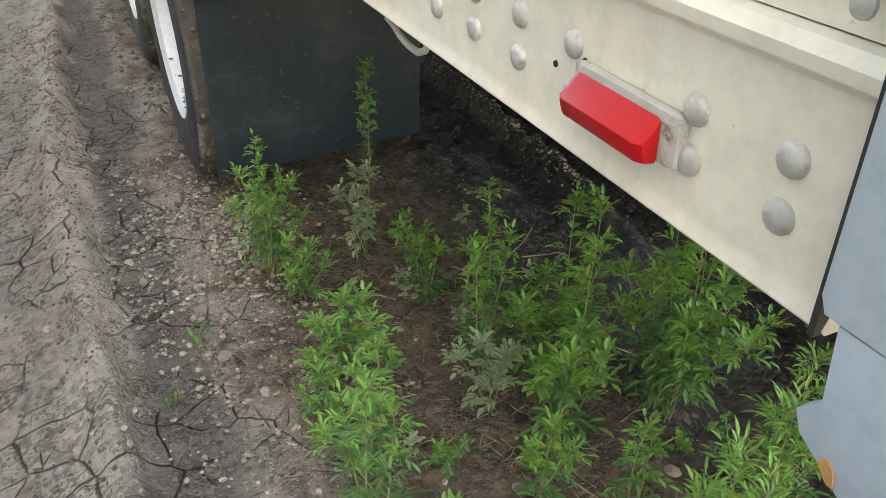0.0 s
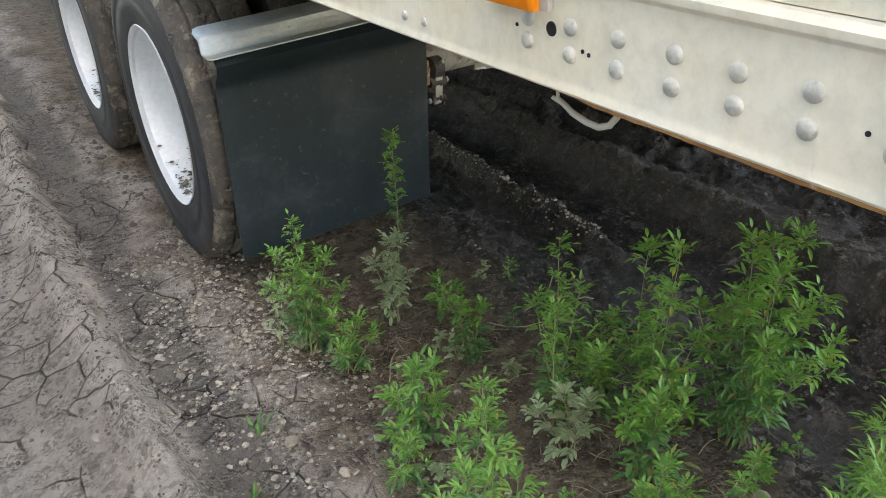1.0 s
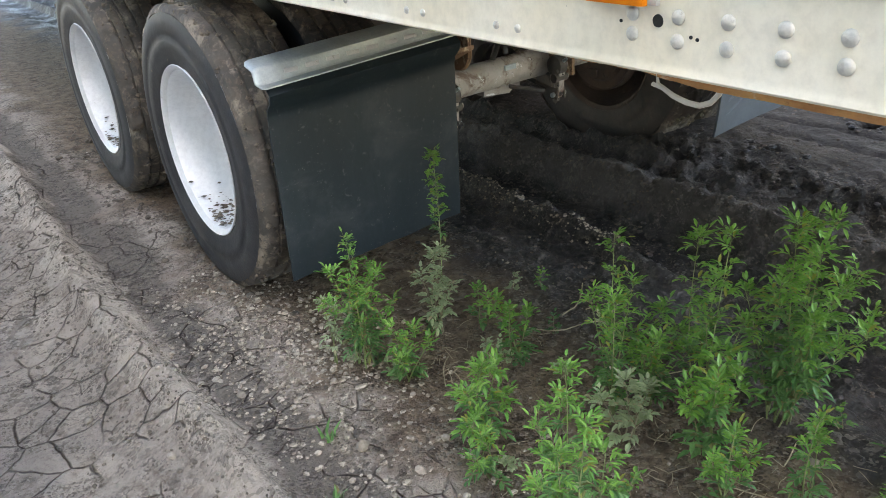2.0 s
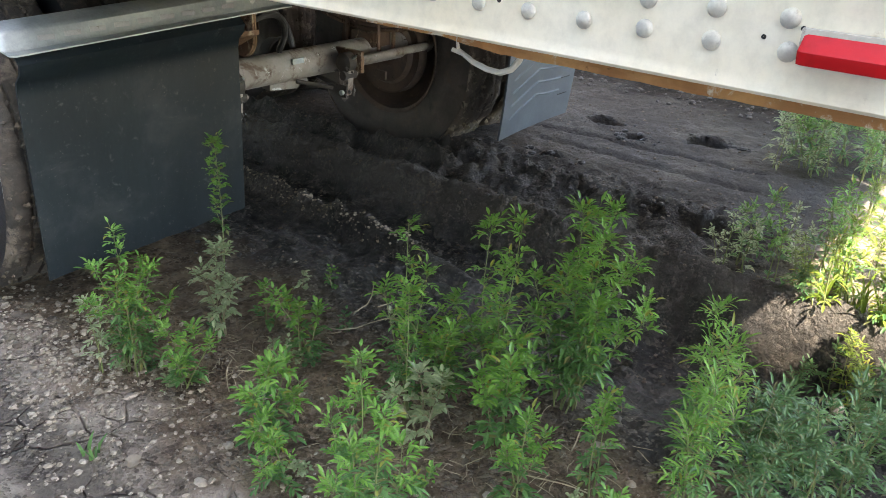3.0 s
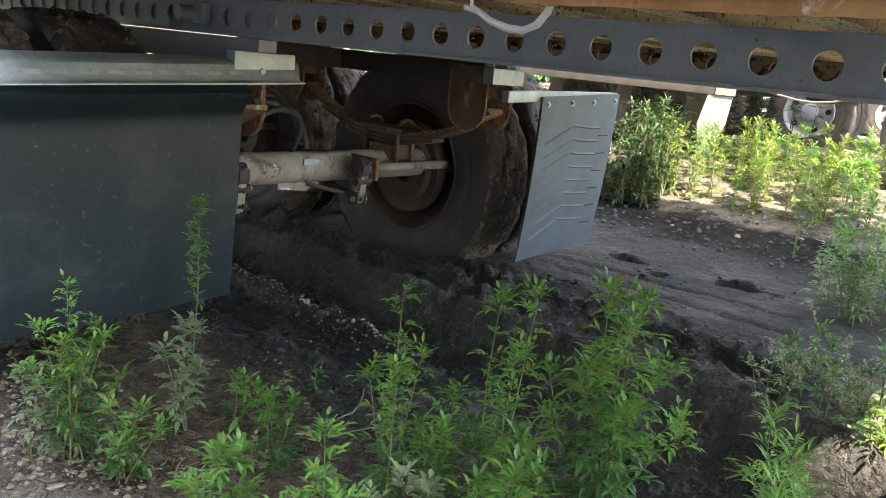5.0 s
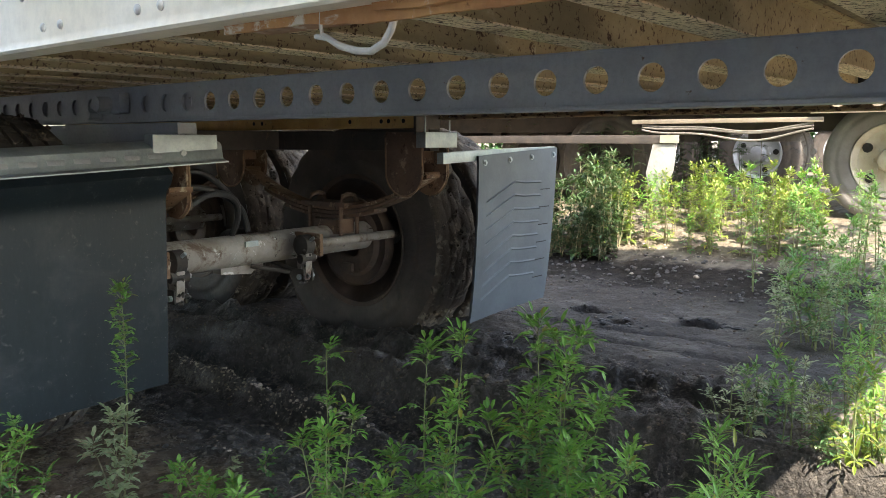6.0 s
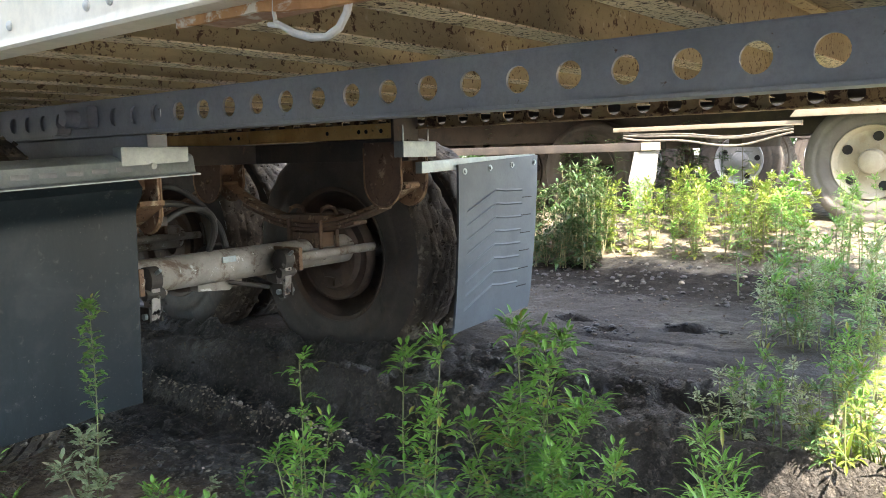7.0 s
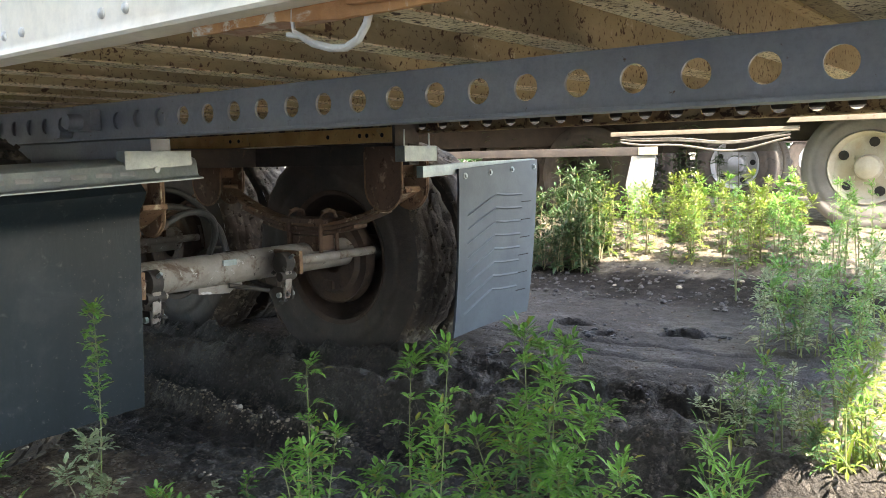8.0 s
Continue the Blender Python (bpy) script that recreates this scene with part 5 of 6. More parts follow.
def frond(s, st, r, base, way, size, pairs, wide, sag, rib):
    """A feathered leaf: bare stalk, leaflets in pairs along an arching rib, one at the end."""
    up = Vector((0, 0, 1))
    d = way.copy()
    p = base + d * size * 0.24
    gap = size * 0.42 / pairs
    for i in range(pairs):
        side = d.cross(up)
        side = side.normalized() if side.length > 1e-3 else Vector((1, 0, 0))
        for o in (-1, 1):
            w = (d * r.uniform(0.65, 1.0) + side * o * r.uniform(0.5, 0.85) + up * r.uniform(-0.25, 0.15)).normalized()
            leaflet(s, p, w, up, size * r.uniform(0.34, 0.48) * (1.1 - 0.12 * i), wide * r.uniform(0.8, 1.2), r.uniform(0.05, 0.5))
        d = (d - up * sag).normalized()
        p = p + d * gap
    leaflet(s, p, d, up, size * r.uniform(0.40, 0.52), wide * 1.15, r.uniform(0.1, 0.5))
    st.tube([base, base + way * size * 0.3, p], rib, 3, False)


def weed(x, y, h, spread, stems, seed, leaf=M_LEAF, stem=M_STEM, size=0.030, wide=0.0045, bare=0.18, density=1.0, label="", tuft=1.0, thin=0.0022, tips=()):
    """A branched weed: pairs of drooping feathered leaves at each node, side shoots, a dense fresh tuft on every tip.

    tips: where the shoots end (x, y and height over the ground); else they are drawn at random."""
    size, wide = size * 2.0, wide * 0.76
    r = random.Random(seed)
    z0 = float(relief(x, y)) - 0.006
    root = tagged(empty("weed", (x, y, z0)), label or "leafy green weed with narrow leaflets growing in bare soil", "weed", "weeds by the trailer")
    st, lf, tp = Shape(), Shape(), Shape()
    if not tips:
        tips = []
        for i in range(max(1, round(stems * 0.6))):
            az, lean = r.uniform(0, 6.283), (r.random() ** 0.7) * spread * (0.35 if i == 0 else 0.85)
            tips.append((x + math.cos(az) * lean, y + math.sin(az) * lean, h * (1.0 if i == 0 else r.uniform(0.5, 0.92))))

    def crown(tip, much, grow, fine):
        for kk in range(max(3, int(much))):
            az2, rise = r.uniform(0, 6.283), r.random()
            w = Vector((math.cos(az2), math.sin(az2), 0.35 + 2.4 * rise**1.4)).normalized()
            frond(tp, st, r, tip - Vector((0, 0, r.uniform(0, 0.022) * (1.2 - rise))), w, grow * r.uniform(0.7, 1.1), 2 if r.random() < 0.6 else 1, wide * fine, 0.30 * (1.15 - rise), thin * 0.2)

    for i, (tx, ty, hh) in enumerate(tips):
        base = Vector((r.uniform(-1, 1), r.uniform(-1, 1), 0)) * 0.010 * len(tips) ** 0.5
        out = Vector((tx - x, ty - y, 0)) - base
        bend = Vector((r.uniform(-1, 1), r.uniform(-1, 1), 0)) * 0.035 * hh
        path = [base + out * u**1.3 + Vector((0, 0, hh * u)) + bend * math.sin(3.1416 * u) for u in np.linspace(0, 1, 9).tolist()]
        st.tube(path, [thin * (1.15 - 0.8 * u) for u in np.linspace(0, 1, 9).tolist()], 5, False)
        nodes_on = max(2, int(hh * (1 - bare) / 0.040 * density))
        turn = r.uniform(0, 6)
        for kk in range(nodes_on):
            u = bare + (1 - bare) * (kk + 0.4 * r.random()) / nodes_on
            a = min(int(u * 8), 7)
            p = path[a].lerp(path[a + 1], u * 8 - a)
            turn += 1.571 + r.uniform(-0.35, 0.35)
            for o in (0.0, 3.1416):
                if r.random() < 0.14:
                    continue
                az = turn + o + r.uniform(-0.25, 0.25)
                w = Vector((math.cos(az), math.sin(az), r.uniform(0.25, 0.65) + 0.5 * u)).normalized()
                grow = size * (1.22 - 0.42 * u) * r.uniform(0.75, 1.15)
                frond(tp if u > 0.66 else lf, st, r, p, w, grow, 3 if r.random() < 0.45 else 2, wide * (1.2 - 0.35 * u), r.uniform(0.15, 0.45), thin * 0.25)
            if u > 0.35 and r.random() < 0.42 * tuft:
                az = turn + r.choice((0.0, 3.1416))
                way = Vector((math.cos(az) * 0.6, math.sin(az) * 0.6, 0.8))
                reach = (0.02 + 0.10 * hh * (1 - u)) * r.uniform(0.7, 1.3)
                st.tube([p, p + way * reach], thin * 0.35, 3, False)
                crown(p + way * reach, 4, size * 0.62, 0.8)
        crown(path[-1], 9 * tuft, size * 0.85, 0.88)
    part("stem", st, stem, root)
    part("foliage", lf, M_LEAF_DARK if leaf is M_LEAF else leaf, root, "", 0, 0)
    part("top_leaves", tp, M_LEAF if leaf is M_LEAF_DARK else leaf, root, "fresh lighter leaves at the tips", 0, 0)
    return root


# verge and trailer edge: each plant with the ends of its shoots
D, P = M_LEAF_DARK, M_LEAF_PALE


def plant(x, y, seed, tips, leaf=M_LEAF, stem=M_STEM, size=0.030, wide=0.0045, bare=0.15, density=1.0, label="", tuft=1.0, thin=0.0022):
    return weed(x, y, 0, 0, 1, seed, leaf, stem, size, wide * 1.06, bare, density * 1.25, label, tuft, thin, tips)


plant(0.335, 1.790, 1, [(0.366, 1.815, 0.575)], M_LEAF, M_STEM, 0.020, 0.0046, 0.58, 2.3, "tall thin weed with a tufted top in front of the flap", 1.7)
plant(0.310, 1.765, 2, [(0.305, 1.766, 0.29), (0.25, 1.76, 0.24), (0.35, 1.79, 0.27), (0.33, 1.73, 0.19)], P, M_STEM_DRY, 0.026, 0.0062, 0.3, 1.1, "pale dusty weed at the foot of the flap")
plant(0.050, 1.790, 4, [(0.048, 1.805, 0.404), (0.0, 1.83, 0.31), (0.095, 1.77, 0.32), (0.02, 1.77, 0.29), (-0.04, 1.80, 0.24), (0.14, 1.75, 0.20), (0.05, 1.735, 0.265), (0.125, 1.80, 0.27)], M_LEAF, M_STEM, 0.026, 0.0045, 0.22, 1.1, "bushy green weed beside the muddy tyre")
plant(-0.015, 1.850, 7, [(-0.03, 1.86, 0.21), (0.01, 1.86, 0.17)], P, M_STEM, 0.024, 0.0045, 0.3, 1.0, "pale dusty weed with dry stems")
plant(0.095, 1.635, 8, [(0.12, 1.62, 0.17), (0.07, 1.655, 0.18), (0.15, 1.60, 0.12), (0.055, 1.60, 0.11)], M_LEAF, M_STEM, 0.026, 0.0050, 0.12, 1.1)
plant(0.395, 1.535, 9, [(0.382, 1.519, 0.17), (0.43, 1.50, 0.15), (0.365, 1.60, 0.18), (0.42, 1.57, 0.10)], M_LEAF, M_STEM, 0.027, 0.0058, 0.1, 1.0)
plant(0.440, 1.740, 11, [(0.44, 1.74, 0.12), (0.48, 1.70, 0.09)], D, M_STEM, 0.026, 0.0062, 0.1, 0.9)
plant(0.090, 1.300, 14, [(0.098, 1.296, 0.215), (0.04, 1.28, 0.18), (0.155, 1.31, 0.18), (0.02, 1.24, 0.12), (0.13, 1.25, 0.14)], M_LEAF, M_STEM, 0.036, 0.0060, 0.12, 1.0)
plant(0.005, 1.180, 15, [(0.0, 1.175, 0.14), (0.035, 1.20, 0.11), (-0.03, 1.17, 0.09)], M_LEAF, M_STEM, 0.024, 0.0042, 0.12, 1.1)
plant(0.060, 0.985, 17, [(0.055, 0.965, 0.41), (0.09, 1.01, 0.30), (0.03, 1.02, 0.24)], M_LEAF, M_STEM, 0.030, 0.0045, 0.22, 0.9)
plant(0.010, 0.880, 18, [(0.01, 0.865, 0.36), (-0.03, 0.90, 0.28), (0.05, 0.85, 0.27), (-0.06, 0.92, 0.20)], M_LEAF, M_STEM, 0.032, 0.0045, 0.15, 1.0)
plant(0.395, 1.150, 20, [(0.385, 1.140, 0.54), (0.336, 1.091, 0.395), (0.43, 1.12, 0.40), (0.37, 1.20, 0.36)], M_LEAF, M_STEM, 0.028, 0.0044, 0.25, 1.1, "upright weed with a pyramid of fresh tufts")
plant(0.505, 1.110, 22, [(0.527, 1.101, 0.30), (0.424, 1.036, 0.275), (0.56, 1.08, 0.23), (0.48, 1.15, 0.22), (0.45, 1.10, 0.20), (0.60, 1.04, 0.20)], D, M_STEM, 0.030, 0.0055, 0.18, 0.9)
plant(0.355, 1.060, 23, [(0.33, 1.05, 0.20), (0.38, 1.02, 0.17), (0.30, 1.09, 0.14), (0.41, 1.07, 0.13)], P, M_STEM_DRY, 0.028, 0.0068, 0.15, 1.0, "pale dusty low weed with broad blunt leaflets")
plant(0.545, 0.990, 24, [(0.503, 0.999, 0.53), (0.512, 0.924, 0.555), (0.58, 1.0, 0.40), (0.50, 0.96, 0.33), (0.60, 0.93, 0.30)], M_LEAF, M_STEM, 0.034, 0.0050, 0.3, 0.85)
plant(0.690, 0.870, 26, [(0.627, 0.842, 0.57), (0.66, 0.80, 0.50), (0.72, 0.86, 0.53), (0.80, 0.85, 0.52), (0.60, 0.93, 0.38), (0.64, 0.78, 0.34), (0.82, 0.75, 0.30), (0.736, 0.708, 0.30), (0.785, 0.775, 0.42), (0.70, 0.76, 0.42), (0.62, 0.86, 0.42)], D, M_STEM, 0.036, 0.0056, 0.2, 1.1, "tall bushy weed with drooping narrow leaves")
plant(0.465, 0.900, 30, [(0.497, 0.912, 0.28), (0.43, 0.87, 0.24), (0.40, 0.92, 0.19), (0.53, 0.88, 0.20)], M_LEAF, M_STEM, 0.040, 0.0068, 0.12, 0.9, "bright weed with broad lance-shaped leaflets")
plant(0.330, 0.765, 31, [(0.33, 0.755, 0.22), (0.36, 0.73, 0.17), (0.30, 0.78, 0.15)], M_LEAF, M_STEM, 0.028, 0.0046, 0.1, 1.1)
plant(0.465, 0.660, 32, [(0.45, 0.645, 0.27), (0.485, 0.66, 0.20)], M_LEAF, M_STEM, 0.027, 0.0045, 0.1, 1.2)
plant(0.640, 0.510, 33, [(0.687, 0.536, 0.43), (0.60, 0.50, 0.38), (0.57, 0.46, 0.42), (0.66, 0.45, 0.32), (0.71, 0.49, 0.33)], M_LEAF, M_STEM, 0.038, 0.0036, 0.2, 1.1, "tall weed with long thread-like leaves")
plant(0.440, 0.430, 34, [(0.44, 0.43, 0.40), (0.40, 0.45, 0.32), (0.48, 0.40, 0.34)], M_LEAF, M_STEM, 0.038, 0.0036, 0.2, 1.0, "tall weed with long thread-like leaves")
for k, (x, y, h) in enumerate(((0.745, 0.395, 0.26), (0.875, 0.33, 0.24), (0.860, 0.46, 0.22), (0.620, 0.35, 0.26), (0.780, 0.29, 0.24), (0.960, 0.25, 0.28), (0.99, 0.40, 0.20))):
    weed(x, y, h, 0.11, 6, 35 + k, M_LEAF_DIM, M_STEM, 0.034, 0.005, 0.12, 1.0, "weed in the wet ditch, leaf green darkened for shade")
plant(0.300, 0.540, 45, [(0.30, 0.53, 0.17), (0.33, 0.55, 0.12)], M_LEAF, M_STEM, 0.028, 0.0046, 0.12, 1.0)
plant(0.100, 0.760, 46, [(0.10, 0.755, 0.10), (0.13, 0.77, 0.07)], M_LEAF, M_STEM, 0.026, 0.0050, 0.1, 1.0)
plant(0.200, 0.930, 47, [(0.22, 0.92, 0.06), (0.18, 0.94, 0.04)], M_LEAF, M_STEM, 0.022, 0.0050, 0.1, 1.0)

# seedlings between the weeds
rs = random.Random(77)
for i in range(26):
    weed(rs.uniform(0.0, 0.80), rs.uniform(0.6, 1.88), rs.uniform(0.025, 0.07), 0.05, 3, 600 + i, (P, D, P, M_LEAF_DIM)[i % 4], M_STEM_DRY, 0.015, 0.0062, 0.0, 1.2, "small pale seedling among dry stalks", 0.4, 0.0014)

# stands of weeds: a few grown plants, then turned and scaled copies of them
def colony(count, variants, seed, place, make):
    r, grown = random.Random(seed), []
    for i in range(count):
        x, y, h = place(r)
        if i < variants:
            grown.append((make(x, y, h, i), h))
            continue
        ob, h0 = grown[i % variants]
        g = min(1.4, max(0.7, h / h0))
        copy_thing(ob, Matrix.Translation((x, y, float(relief(x, y)) - 0.006)) @ Matrix.Rotation(r.uniform(0, 6.283), 4, "Z") @ Matrix.Scale(g, 4))


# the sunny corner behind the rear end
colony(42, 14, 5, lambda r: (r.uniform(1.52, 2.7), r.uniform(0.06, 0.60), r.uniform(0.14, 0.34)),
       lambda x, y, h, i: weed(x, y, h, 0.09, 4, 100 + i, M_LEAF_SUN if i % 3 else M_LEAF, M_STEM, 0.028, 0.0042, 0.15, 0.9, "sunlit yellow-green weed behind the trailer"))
colony(13, 5, 16, lambda r: (r.uniform(1.38, 1.60), r.uniform(0.18, 0.66), r.uniform(0.10, 0.24)),
       lambda x, y, h, i: weed(x, y, h, 0.08, 4, 140 + i, (M_LEAF_DIM, M_LEAF_SUN)[i % 2], M_STEM, 0.026, 0.0042, 0.1, 1.0, "low green weed on the edge of the bank"))
colony(9, 4, 6, lambda r: (r.uniform(1.56, 1.95), r.uniform(0.62, 0.88), r.uniform(0.12, 0.22)),
       lambda x, y, h, i: weed(x, y, h, 0.07, 4, 130 + i, (D, P)[i % 2], M_STEM, 0.026, 0.0045, 0.15, 0.9))
# the bush beside the ruts
colony(18, 9, 7, lambda r: (2.98 + r.uniform(-0.22, 0.36), 0.92 + r.uniform(-0.26, 0.2), r.uniform(0.22, 0.50)),
       lambda x, y, h, i: weed(x, y, h, 0.12, 4, 150 + i, (D, P, M_LEAF)[i % 3], M_STEM, 0.038, 0.0055, 0.15, 0.95, "feathery green weed standing on the mud flat"))
# the wet ditch
colony(9, 5, 8, lambda r: (r.uniform(0.95, 1.26), r.uniform(0.12, 0.42), r.uniform(0.20, 0.34)),
       lambda x, y, h, i: weed(x, y, h, 0.10, 4, 450 + i, M_LEAF_DIM, M_STEM, 0.034, 0.005, 0.15, 1.0, "weed in the wet ditch, leaf green darkened for shade"))


# weeds in front of the parked trailers, fanned out along the camera's lines of sight
def strip(r, lo, hi, tall, near=4.32, deep=0.95):
    x = near + deep * r.random() ** 1.15
    return x, 0.1 + r.uniform(lo, hi) * (x + 0.53), r.uniform(*tall)


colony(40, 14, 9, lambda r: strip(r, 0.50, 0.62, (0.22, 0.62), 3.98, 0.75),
       lambda x, y, h, i: weed(x, y, h, 0.10, 5, 470 + i, M_LEAF_SHADE, M_STEM_DRY, 0.040, 0.0085, 0.06, 0.7, "weed in a leaf green darkened for the shade here", 1.0, 0.003))
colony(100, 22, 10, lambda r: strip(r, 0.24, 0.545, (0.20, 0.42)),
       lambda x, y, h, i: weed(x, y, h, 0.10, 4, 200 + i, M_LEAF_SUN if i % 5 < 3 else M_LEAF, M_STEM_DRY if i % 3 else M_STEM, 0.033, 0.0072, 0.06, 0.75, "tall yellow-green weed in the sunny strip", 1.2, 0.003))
colony(26, 10, 11, lambda r: (r.uniform(3.6, 5.1), r.uniform(0.5, 1.45), r.uniform(0.30, 0.55)),
       lambda x, y, h, i: weed(x, y, h, 0.12, 4, 300 + i, D if i % 2 else M_LEAF, M_STEM, 0.032, 0.0055, 0.15, 0.7, "tall green weed by the parked trailers", 1.2, 0.003))


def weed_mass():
    """The tangle of weeds below the parked trailer, darkened in colour for the deep shade."""
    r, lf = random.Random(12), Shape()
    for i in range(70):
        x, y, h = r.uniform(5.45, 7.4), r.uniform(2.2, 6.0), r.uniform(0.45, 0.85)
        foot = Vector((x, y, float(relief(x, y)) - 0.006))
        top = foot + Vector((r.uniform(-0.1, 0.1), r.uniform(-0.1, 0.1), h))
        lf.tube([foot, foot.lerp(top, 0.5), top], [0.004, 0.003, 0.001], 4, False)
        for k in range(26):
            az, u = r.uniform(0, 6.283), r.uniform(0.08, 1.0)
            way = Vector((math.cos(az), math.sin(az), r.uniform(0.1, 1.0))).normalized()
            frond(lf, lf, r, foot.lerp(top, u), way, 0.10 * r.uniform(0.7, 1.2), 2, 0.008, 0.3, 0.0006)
    tagged(part("weeds", lf, M_LEAF_SHADE, None, "", 0, 0), "tangle of weeds below a parked trailer, darkened in colour for shade", "weeds", kind="stuff")


weed_mass()


def grass_tuft(x, y, blades, h, seed, material):
    r = random.Random(seed)
    s = Shape()
    for i in range(blades):
        az, lean, hh = r.uniform(0, 6.283), r.uniform(0.15, 0.7), h * r.uniform(0.6, 1.1)
        d = Vector((math.cos(az), math.sin(az), 0))
        side = Vector((-d.y, d.x, 0))
        b = Vector((r.uniform(-0.02, 0.02), r.uniform(-0.02, 0.02), 0))
        k = len(s.v)
        for u, w in ((0, 0.004), (0.4, 0.005), (0.75, 0.0035), (1.0, 0.0004)):
            p = b + d * lean * hh * u**1.8 + Vector((0, 0, hh * (u - 0.25 * lean * u * u)))
            s.v += [tuple(p + side * w), tuple(p - side * w)]
        s.f += [(k + 2 * j, k + 2 * j + 1, k + 2 * j + 3, k + 2 * j + 2) for j in range(3)]
    ob = part("grass_tuft", s, material, None, "", 0, 60)
    ob.location = (x, y, float(relief(x, y)) - 0.004)
    return tagged(ob, "small tuft of broad grass blades", "grass", "grass tufts")


for i, (x, y) in enumerate(((1.56, 0.40), (1.54, 0.33), (1.60, 0.50), (1.66, 0.42), (1.58, 0.26), (1.75, 0.5), (-0.30, 1.36), (-0.2, 1.56))):
    grass_tuft(x, y, 9, 0.14 if i < 6 else 0.045, 60 + i, M_LEAF_SUN if i < 6 else M_LEAF_DARK)


# ---- stones, clods, straw ----
def pebble_shape(s, r, x, y, z, size, sink=0.35):
    a, b, c = size * r.uniform(0.75, 1.3), size * r.uniform(0.7, 1.1), size * r.uniform(0.45, 0.8)
    q = r.uniform(0, 6.283)
    k = len(s.v)
    ring = 6
    for zz, rad in ((-0.6, 0.7), (0.15, 1.0), (0.75, 0.62)):
        for j in range(ring):
            t = 2 * math.pi * j / ring + zz
            g = rad * r.uniform(0.82, 1.15)
            px, py = a * g * math.cos(t), b * g * math.sin(t)
            s.v.append((x + px * math.cos(q) - py * math.sin(q), y + px * math.sin(q) + py * math.cos(q), z + c * (zz + 0.6 - sink) + c * r.uniform(-0.08, 0.08)))
    s.v.append((x, y, z + c * (1.55 - sink)))
    for i in range(2):
        for j in range(ring):
            s.f.append((k + i * ring + j, k + i * ring + (j + 1) % ring, k + (i + 1) * ring + (j + 1) % ring, k + (i + 1) * ring + j))
    s.f += [(k + 2 * ring + j, k + 2 * ring + (j + 1) % ring, k + 3 * ring) for j in range(ring)]


def scatter(name, count, where, sizes, material, label, category, seed):
    r = random.Random(seed)
    s = Shape()
    spots = [where(r) for i in range(count)]
    heights = relief([p[0] for p in spots], [p[1] for p in spots]).tolist()
    for (x, y), z in zip(spots, heights):
        pebble_shape(s, r, x, y, z, sizes[0] + (sizes[1] - sizes[0]) * r.random() ** 2.5)
    ob = part(name, s, material, None, "", 0, 18)
    return tagged(ob, label, category, kind="stuff")


def verge(r):
    while True:
        x, y = r.gauss(-0.10, 0.15), r.uniform(0.7, 2.7)
        if -0.55 < x < 0.35 and r.random() < 0.22 + 0.78 * math.exp(-(((y - 2.0) / 0.35) ** 2)):
            return x, y


scatter("gravel", 2300, verge, (0.0022, 0.0110), M_STONE, "pale limestone gravel strewn along the verge", "gravel", 1)
scatter("gravel", 900, lambda r: (r.uniform(-1.2, 0.8), r.uniform(0.2, 5.0)), (0.0018, 0.0065), M_STONE, "scattered small pale stones in the clay", "gravel", 2)
scatter("gravel", 700, lambda r: (lambda y: (1.12 + 0.05 * float(step(y, 2.1, 2.9)) + r.gauss(0, 0.020), y))(r.uniform(1.75, 3.6)), (0.002, 0.0085), M_STONE, "line of small stones along the rut ridge", "gravel", 3)
scatter("gravel", 2400, lambda r: (r.uniform(0.75, 3.6), r.uniform(0.7, 4.0)), (0.0018, 0.0095), M_CLOD, "small crumbs of dried mud", "gravel", 4)
scatter("gravel", 340, lambda r: (r.gauss(4.40, 0.13), r.uniform(1.2, 3.2)), (0.004, 0.018), M_STONE, "pale sunlit stones at the foot of the weeds", "gravel", 11)
scatter("gravel", 420, lambda r: (r.gauss(1.53, 0.025), r.uniform(0.9, 3.6)), (0.002, 0.0085), M_CLOD, "crumbs of dried mud along the edge of the rut", "gravel", 13)
scatter("mud_clods", 160, lambda r: (r.gauss(2.05, 0.13), r.uniform(0.95, 2.5)), (0.003, 0.014), M_DARKCLOD, "churned black clods of wet mud", "mud", 5)
scatter("mud_clods", 1300, lambda r: (r.choice((1.12, 1.20, 1.55, 1.9, 0.9, 0.75)) + r.gauss(0, 0.07), r.uniform(0.9, 3.6)), (0.003, 0.014), M_DARKCLOD, "dark crumbled mud along the ruts", "mud", 6)
scatter("mud_clods", 260, lambda r: (r.gauss(-0.05, 0.06), r.uniform(2.1, 5.2)), (0.005, 0.020), M_CLOD, "dry mud crumbs fallen from the tyres", "mud", 7)
scatter("clay_crumbs", 2600, lambda r: (r.gauss(-0.42, 0.22), r.uniform(0.6, 4.6)), (0.0018, 0.008), M_CLOD, "crumbs of dried clay on the wheel track", "clay", 8)
scatter("mud_clods", 150, lambda r: (lambda c: (c[0] + r.gauss(0, 0.035), c[1] + r.gauss(0, 0.065)))(r.choice(((2.88, 1.97), (2.92, 1.42), (2.92, 1.30), (2.72, 1.72), (2.16, 1.86)))), (0.005, 0.020), M_BLACKMUD, "black wet lumps round the holes in the mud flat", "mud", 10)
scatter("mud_clods", 420, lambda r: (r.uniform(3.35, 4.25), r.uniform(1.3, 3.3)), (0.005, 0.022), M_DARKCLOD, "dark mud crumbs on ground darkened for shade", "mud", 12)
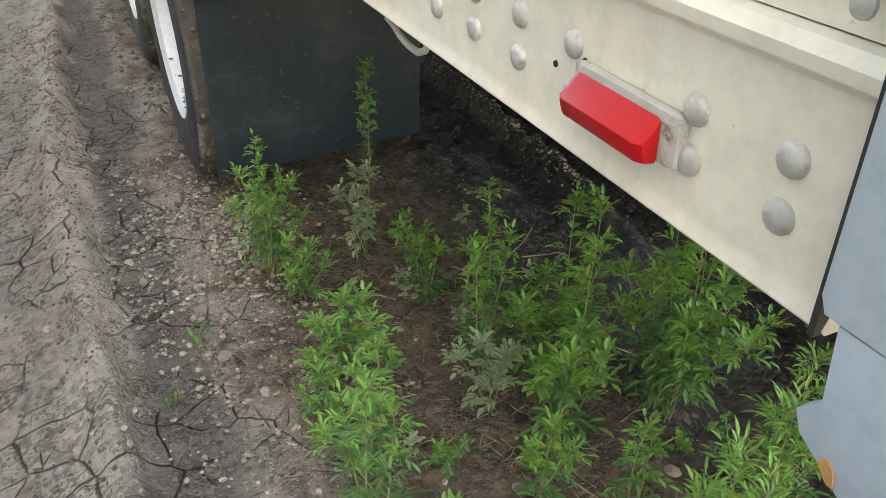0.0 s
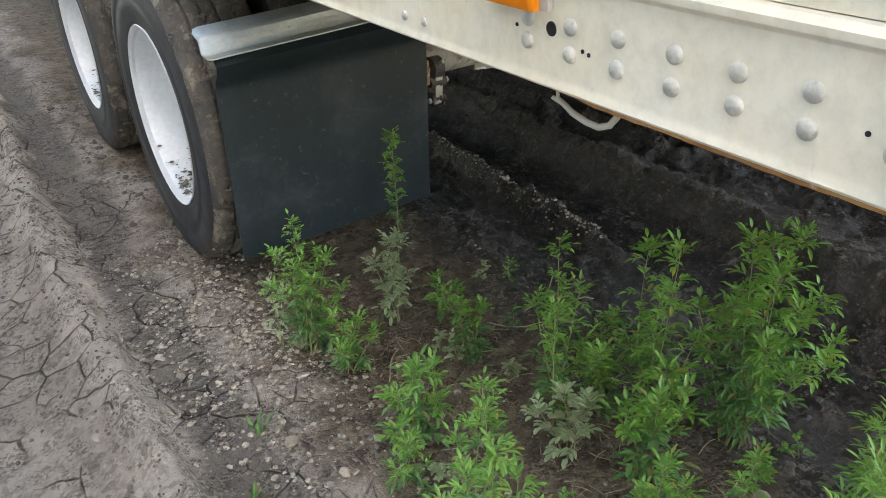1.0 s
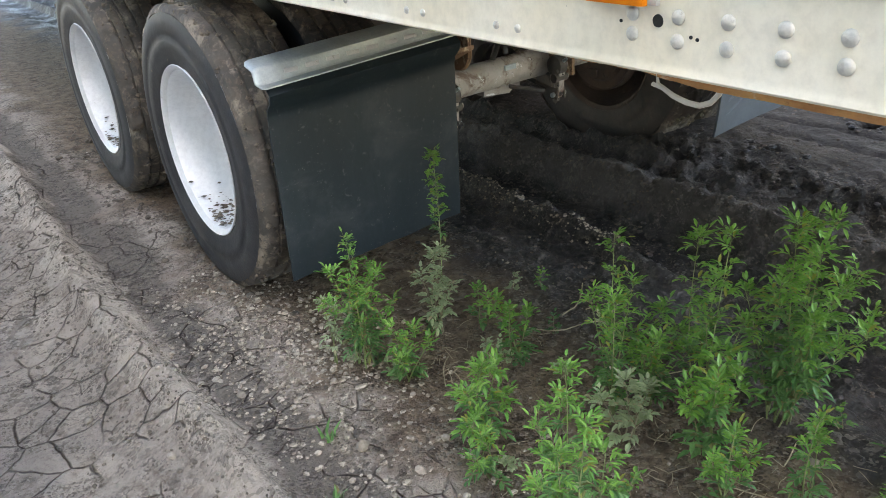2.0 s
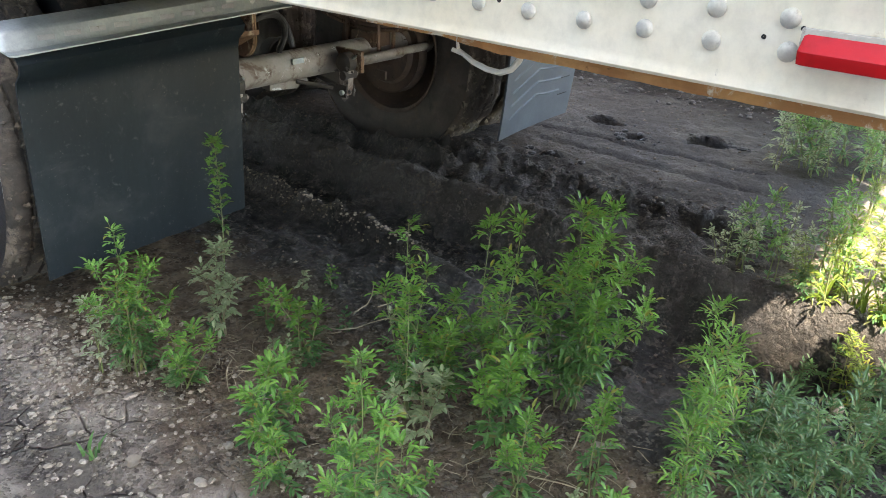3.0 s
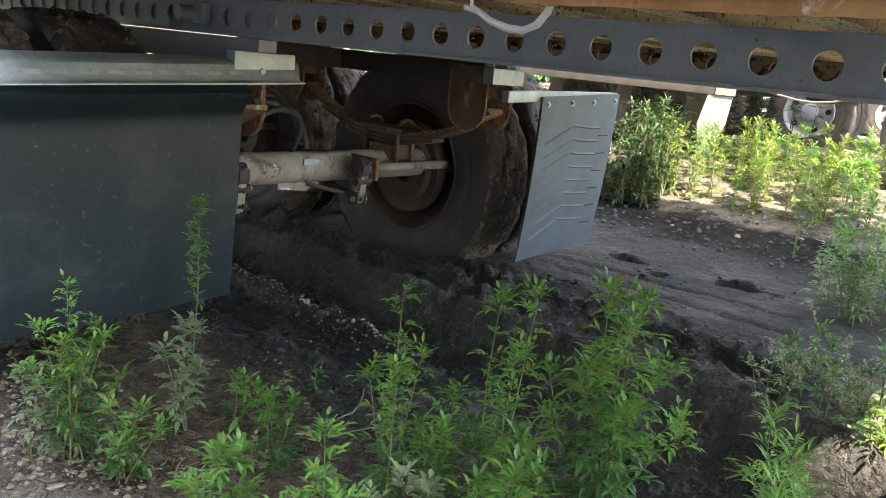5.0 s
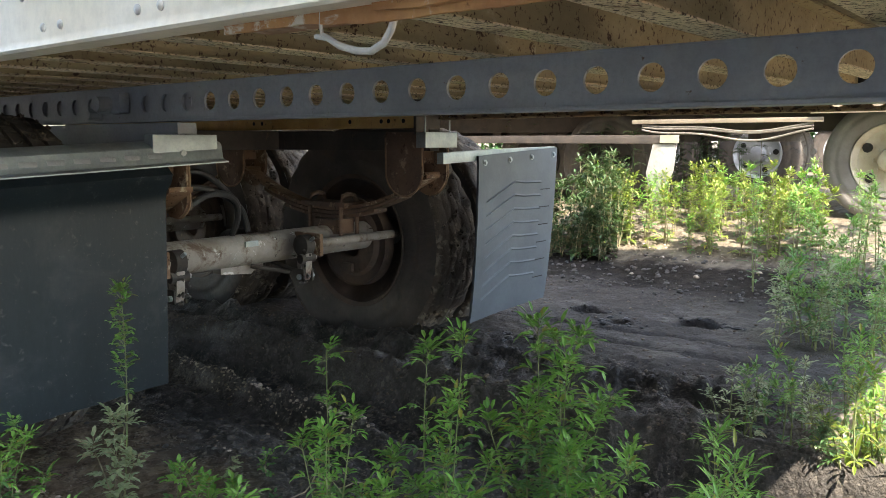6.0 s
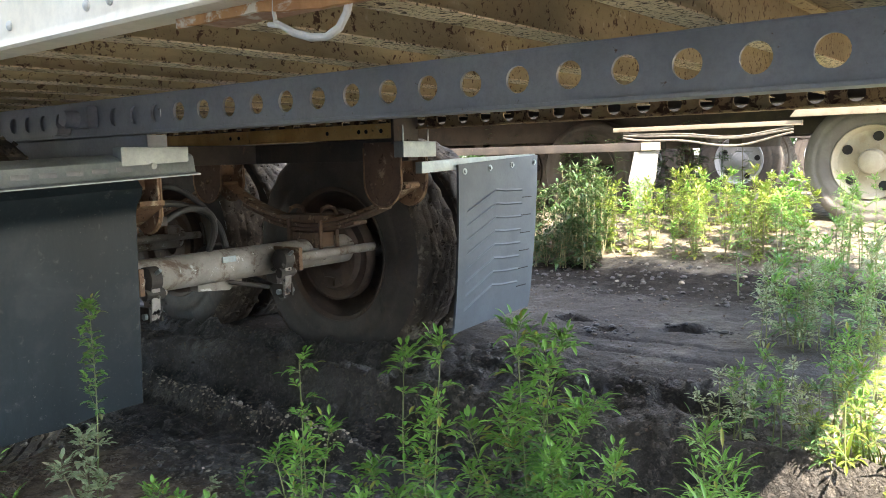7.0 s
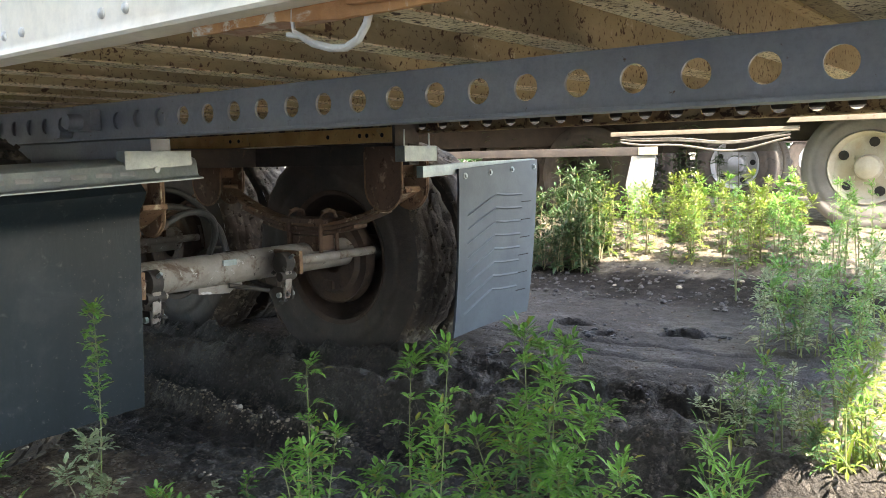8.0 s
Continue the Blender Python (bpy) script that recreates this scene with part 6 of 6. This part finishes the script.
for x, y, size in ((1.150, 2.335, 0.020), (1.14, 2.41, 0.011), (-0.162, 1.463, 0.021), (-0.324, 2.02, 0.018), (-0.67, 2.12, 0.017), (-0.48, 3.05, 0.012), (-0.10, 1.30, 0.016), (0.02, 1.36, 0.014), (-0.02, 1.98, 0.014), (0.05, 2.06, 0.013),
                   (-0.20, 1.66, 0.012), (0.30, 0.82, 0.014), (0.62, 0.72, 0.02), (0.55, 0.60, 0.016), (3.84, 1.81, 0.020), (3.80, 2.19, 0.015), (1.40, 0.36, 0.035), (0.55, 1.30, 0.012), (-0.55, 1.75, 0.014), (-0.30, 1.9, 0.015)):
    s = Shape()
    pebble_shape(s, random.Random(int(1000 * (x + y))), 0.0, 0.0, 0.0, size)
    ob = part("stone", s, M_STONE, None, "", 0.0015, 40)
    ob.location = (x, y, float(relief(x, y)))
    tagged(ob, "pale rounded limestone pebble half sunk in earth", "stone", "loose stones")
r = random.Random(9)
straw = [((0.20, 1.60), 0.9, 0.16), ((0.27, 1.56), 2.4, 0.12), ((0.74, 1.62), 0.5, 0.22), ((0.42, 0.74), 1.9, 0.2), ((0.80, 1.55), 2.9, 0.14), ((0.30, 1.30), 1.2, 0.1)]
for i in range(46):
    straw.append(((r.uniform(0.0, 0.75), r.uniform(0.55, 1.85)), r.uniform(0, 3.14), r.uniform(0.02, 0.07)))
for cx, cy, spread, count in ((0.27, 1.62, 0.09, 46), (0.36, 1.02, 0.09, 40), (0.42, 0.80, 0.08, 22), (0.13, 1.15, 0.07, 16)):
    for i in range(count):
        straw.append(((r.gauss(cx, spread), r.gauss(cy, spread)), r.uniform(0, 3.14), r.uniform(0.015, 0.055)))
straw += [((0.62, 1.52), 2.5, 0.26), ((0.62, 0.77), 0.1, 0.16), ((0.70, 1.12), 2.2, 0.20)]
for (x, y), q, length in straw:
    s = Shape()
    us = np.linspace(-0.5, 0.5, 6)
    px, py = x + length * us * math.cos(q), y + length * us * math.sin(q) + 0.06 * length * np.sin(5 * us + 9 * q)
    pz = relief(px, py) + 0.003 + 0.01 * np.abs(np.sin(3 * us + q)) * length / 0.15
    pts = np.stack([px, py, pz], -1).tolist()
    s.tube(pts, 0.0018 if length > 0.1 else 0.0009, 5)
    tagged(part("straw", s, M_TWIG), "dry broken straw stalk on the soil", "twig", "dry stalks")


# ---- far edge of the yard ----
def hedge_tree(x, y, h, seed):
    r = random.Random(seed)
    root = tagged(empty("tree", (x, y, 0.2)), "dense green tree at the far edge of the yard", "tree", "trees behind the yard")
    t, c = Shape(), Shape()
    t.tube([(0, 0, 0), (0.1, 0.05, h * 0.3), (0.0, 0.1, h * 0.6), (0.1, 0, h * 0.9)], [0.22, 0.17, 0.11, 0.03], 8)
    for i in range(9):
        az, z = r.uniform(0, 6.28), h * r.uniform(0.2, 0.75)
        t.tube([(0.05, 0.05, z), (math.cos(az) * h * 0.12, math.sin(az) * h * 0.12, z + h * 0.08), (math.cos(az) * h * 0.24, math.sin(az) * h * 0.24, z + h * 0.14)], [0.08, 0.05, 0.02], 6)
    for i in range(1500):
        az, u = r.uniform(0, 6.28), r.random()
        rad = h * 0.30 * (0.55 + 0.45 * math.sin(2.8 * u + 0.3)) * (0.5 + 0.5 * r.random() ** 0.5) * (0.85 + 0.25 * math.sin(3 * az + 5 * u))
        p = Vector((math.cos(az) * rad, math.sin(az) * rad, h * (0.05 + 0.95 * u)))
        w = Vector((r.uniform(-1, 1), r.uniform(-1, 1), r.uniform(-1, 0.6))).normalized()
        leaflet(c, p, w, Vector((0, 0, 1)), 0.42, 0.11, 0.3)
    part("trunk", t, M_STEM_DRY, root)
    part("crown", c, M_LEAF_DARK, root, "", 0, 0)


rr = random.Random(15)
for i in range(12):
    hedge_tree(24 + rr.uniform(-1, 3), -14 + 3.6 * i, rr.uniform(5, 8), 500 + i)
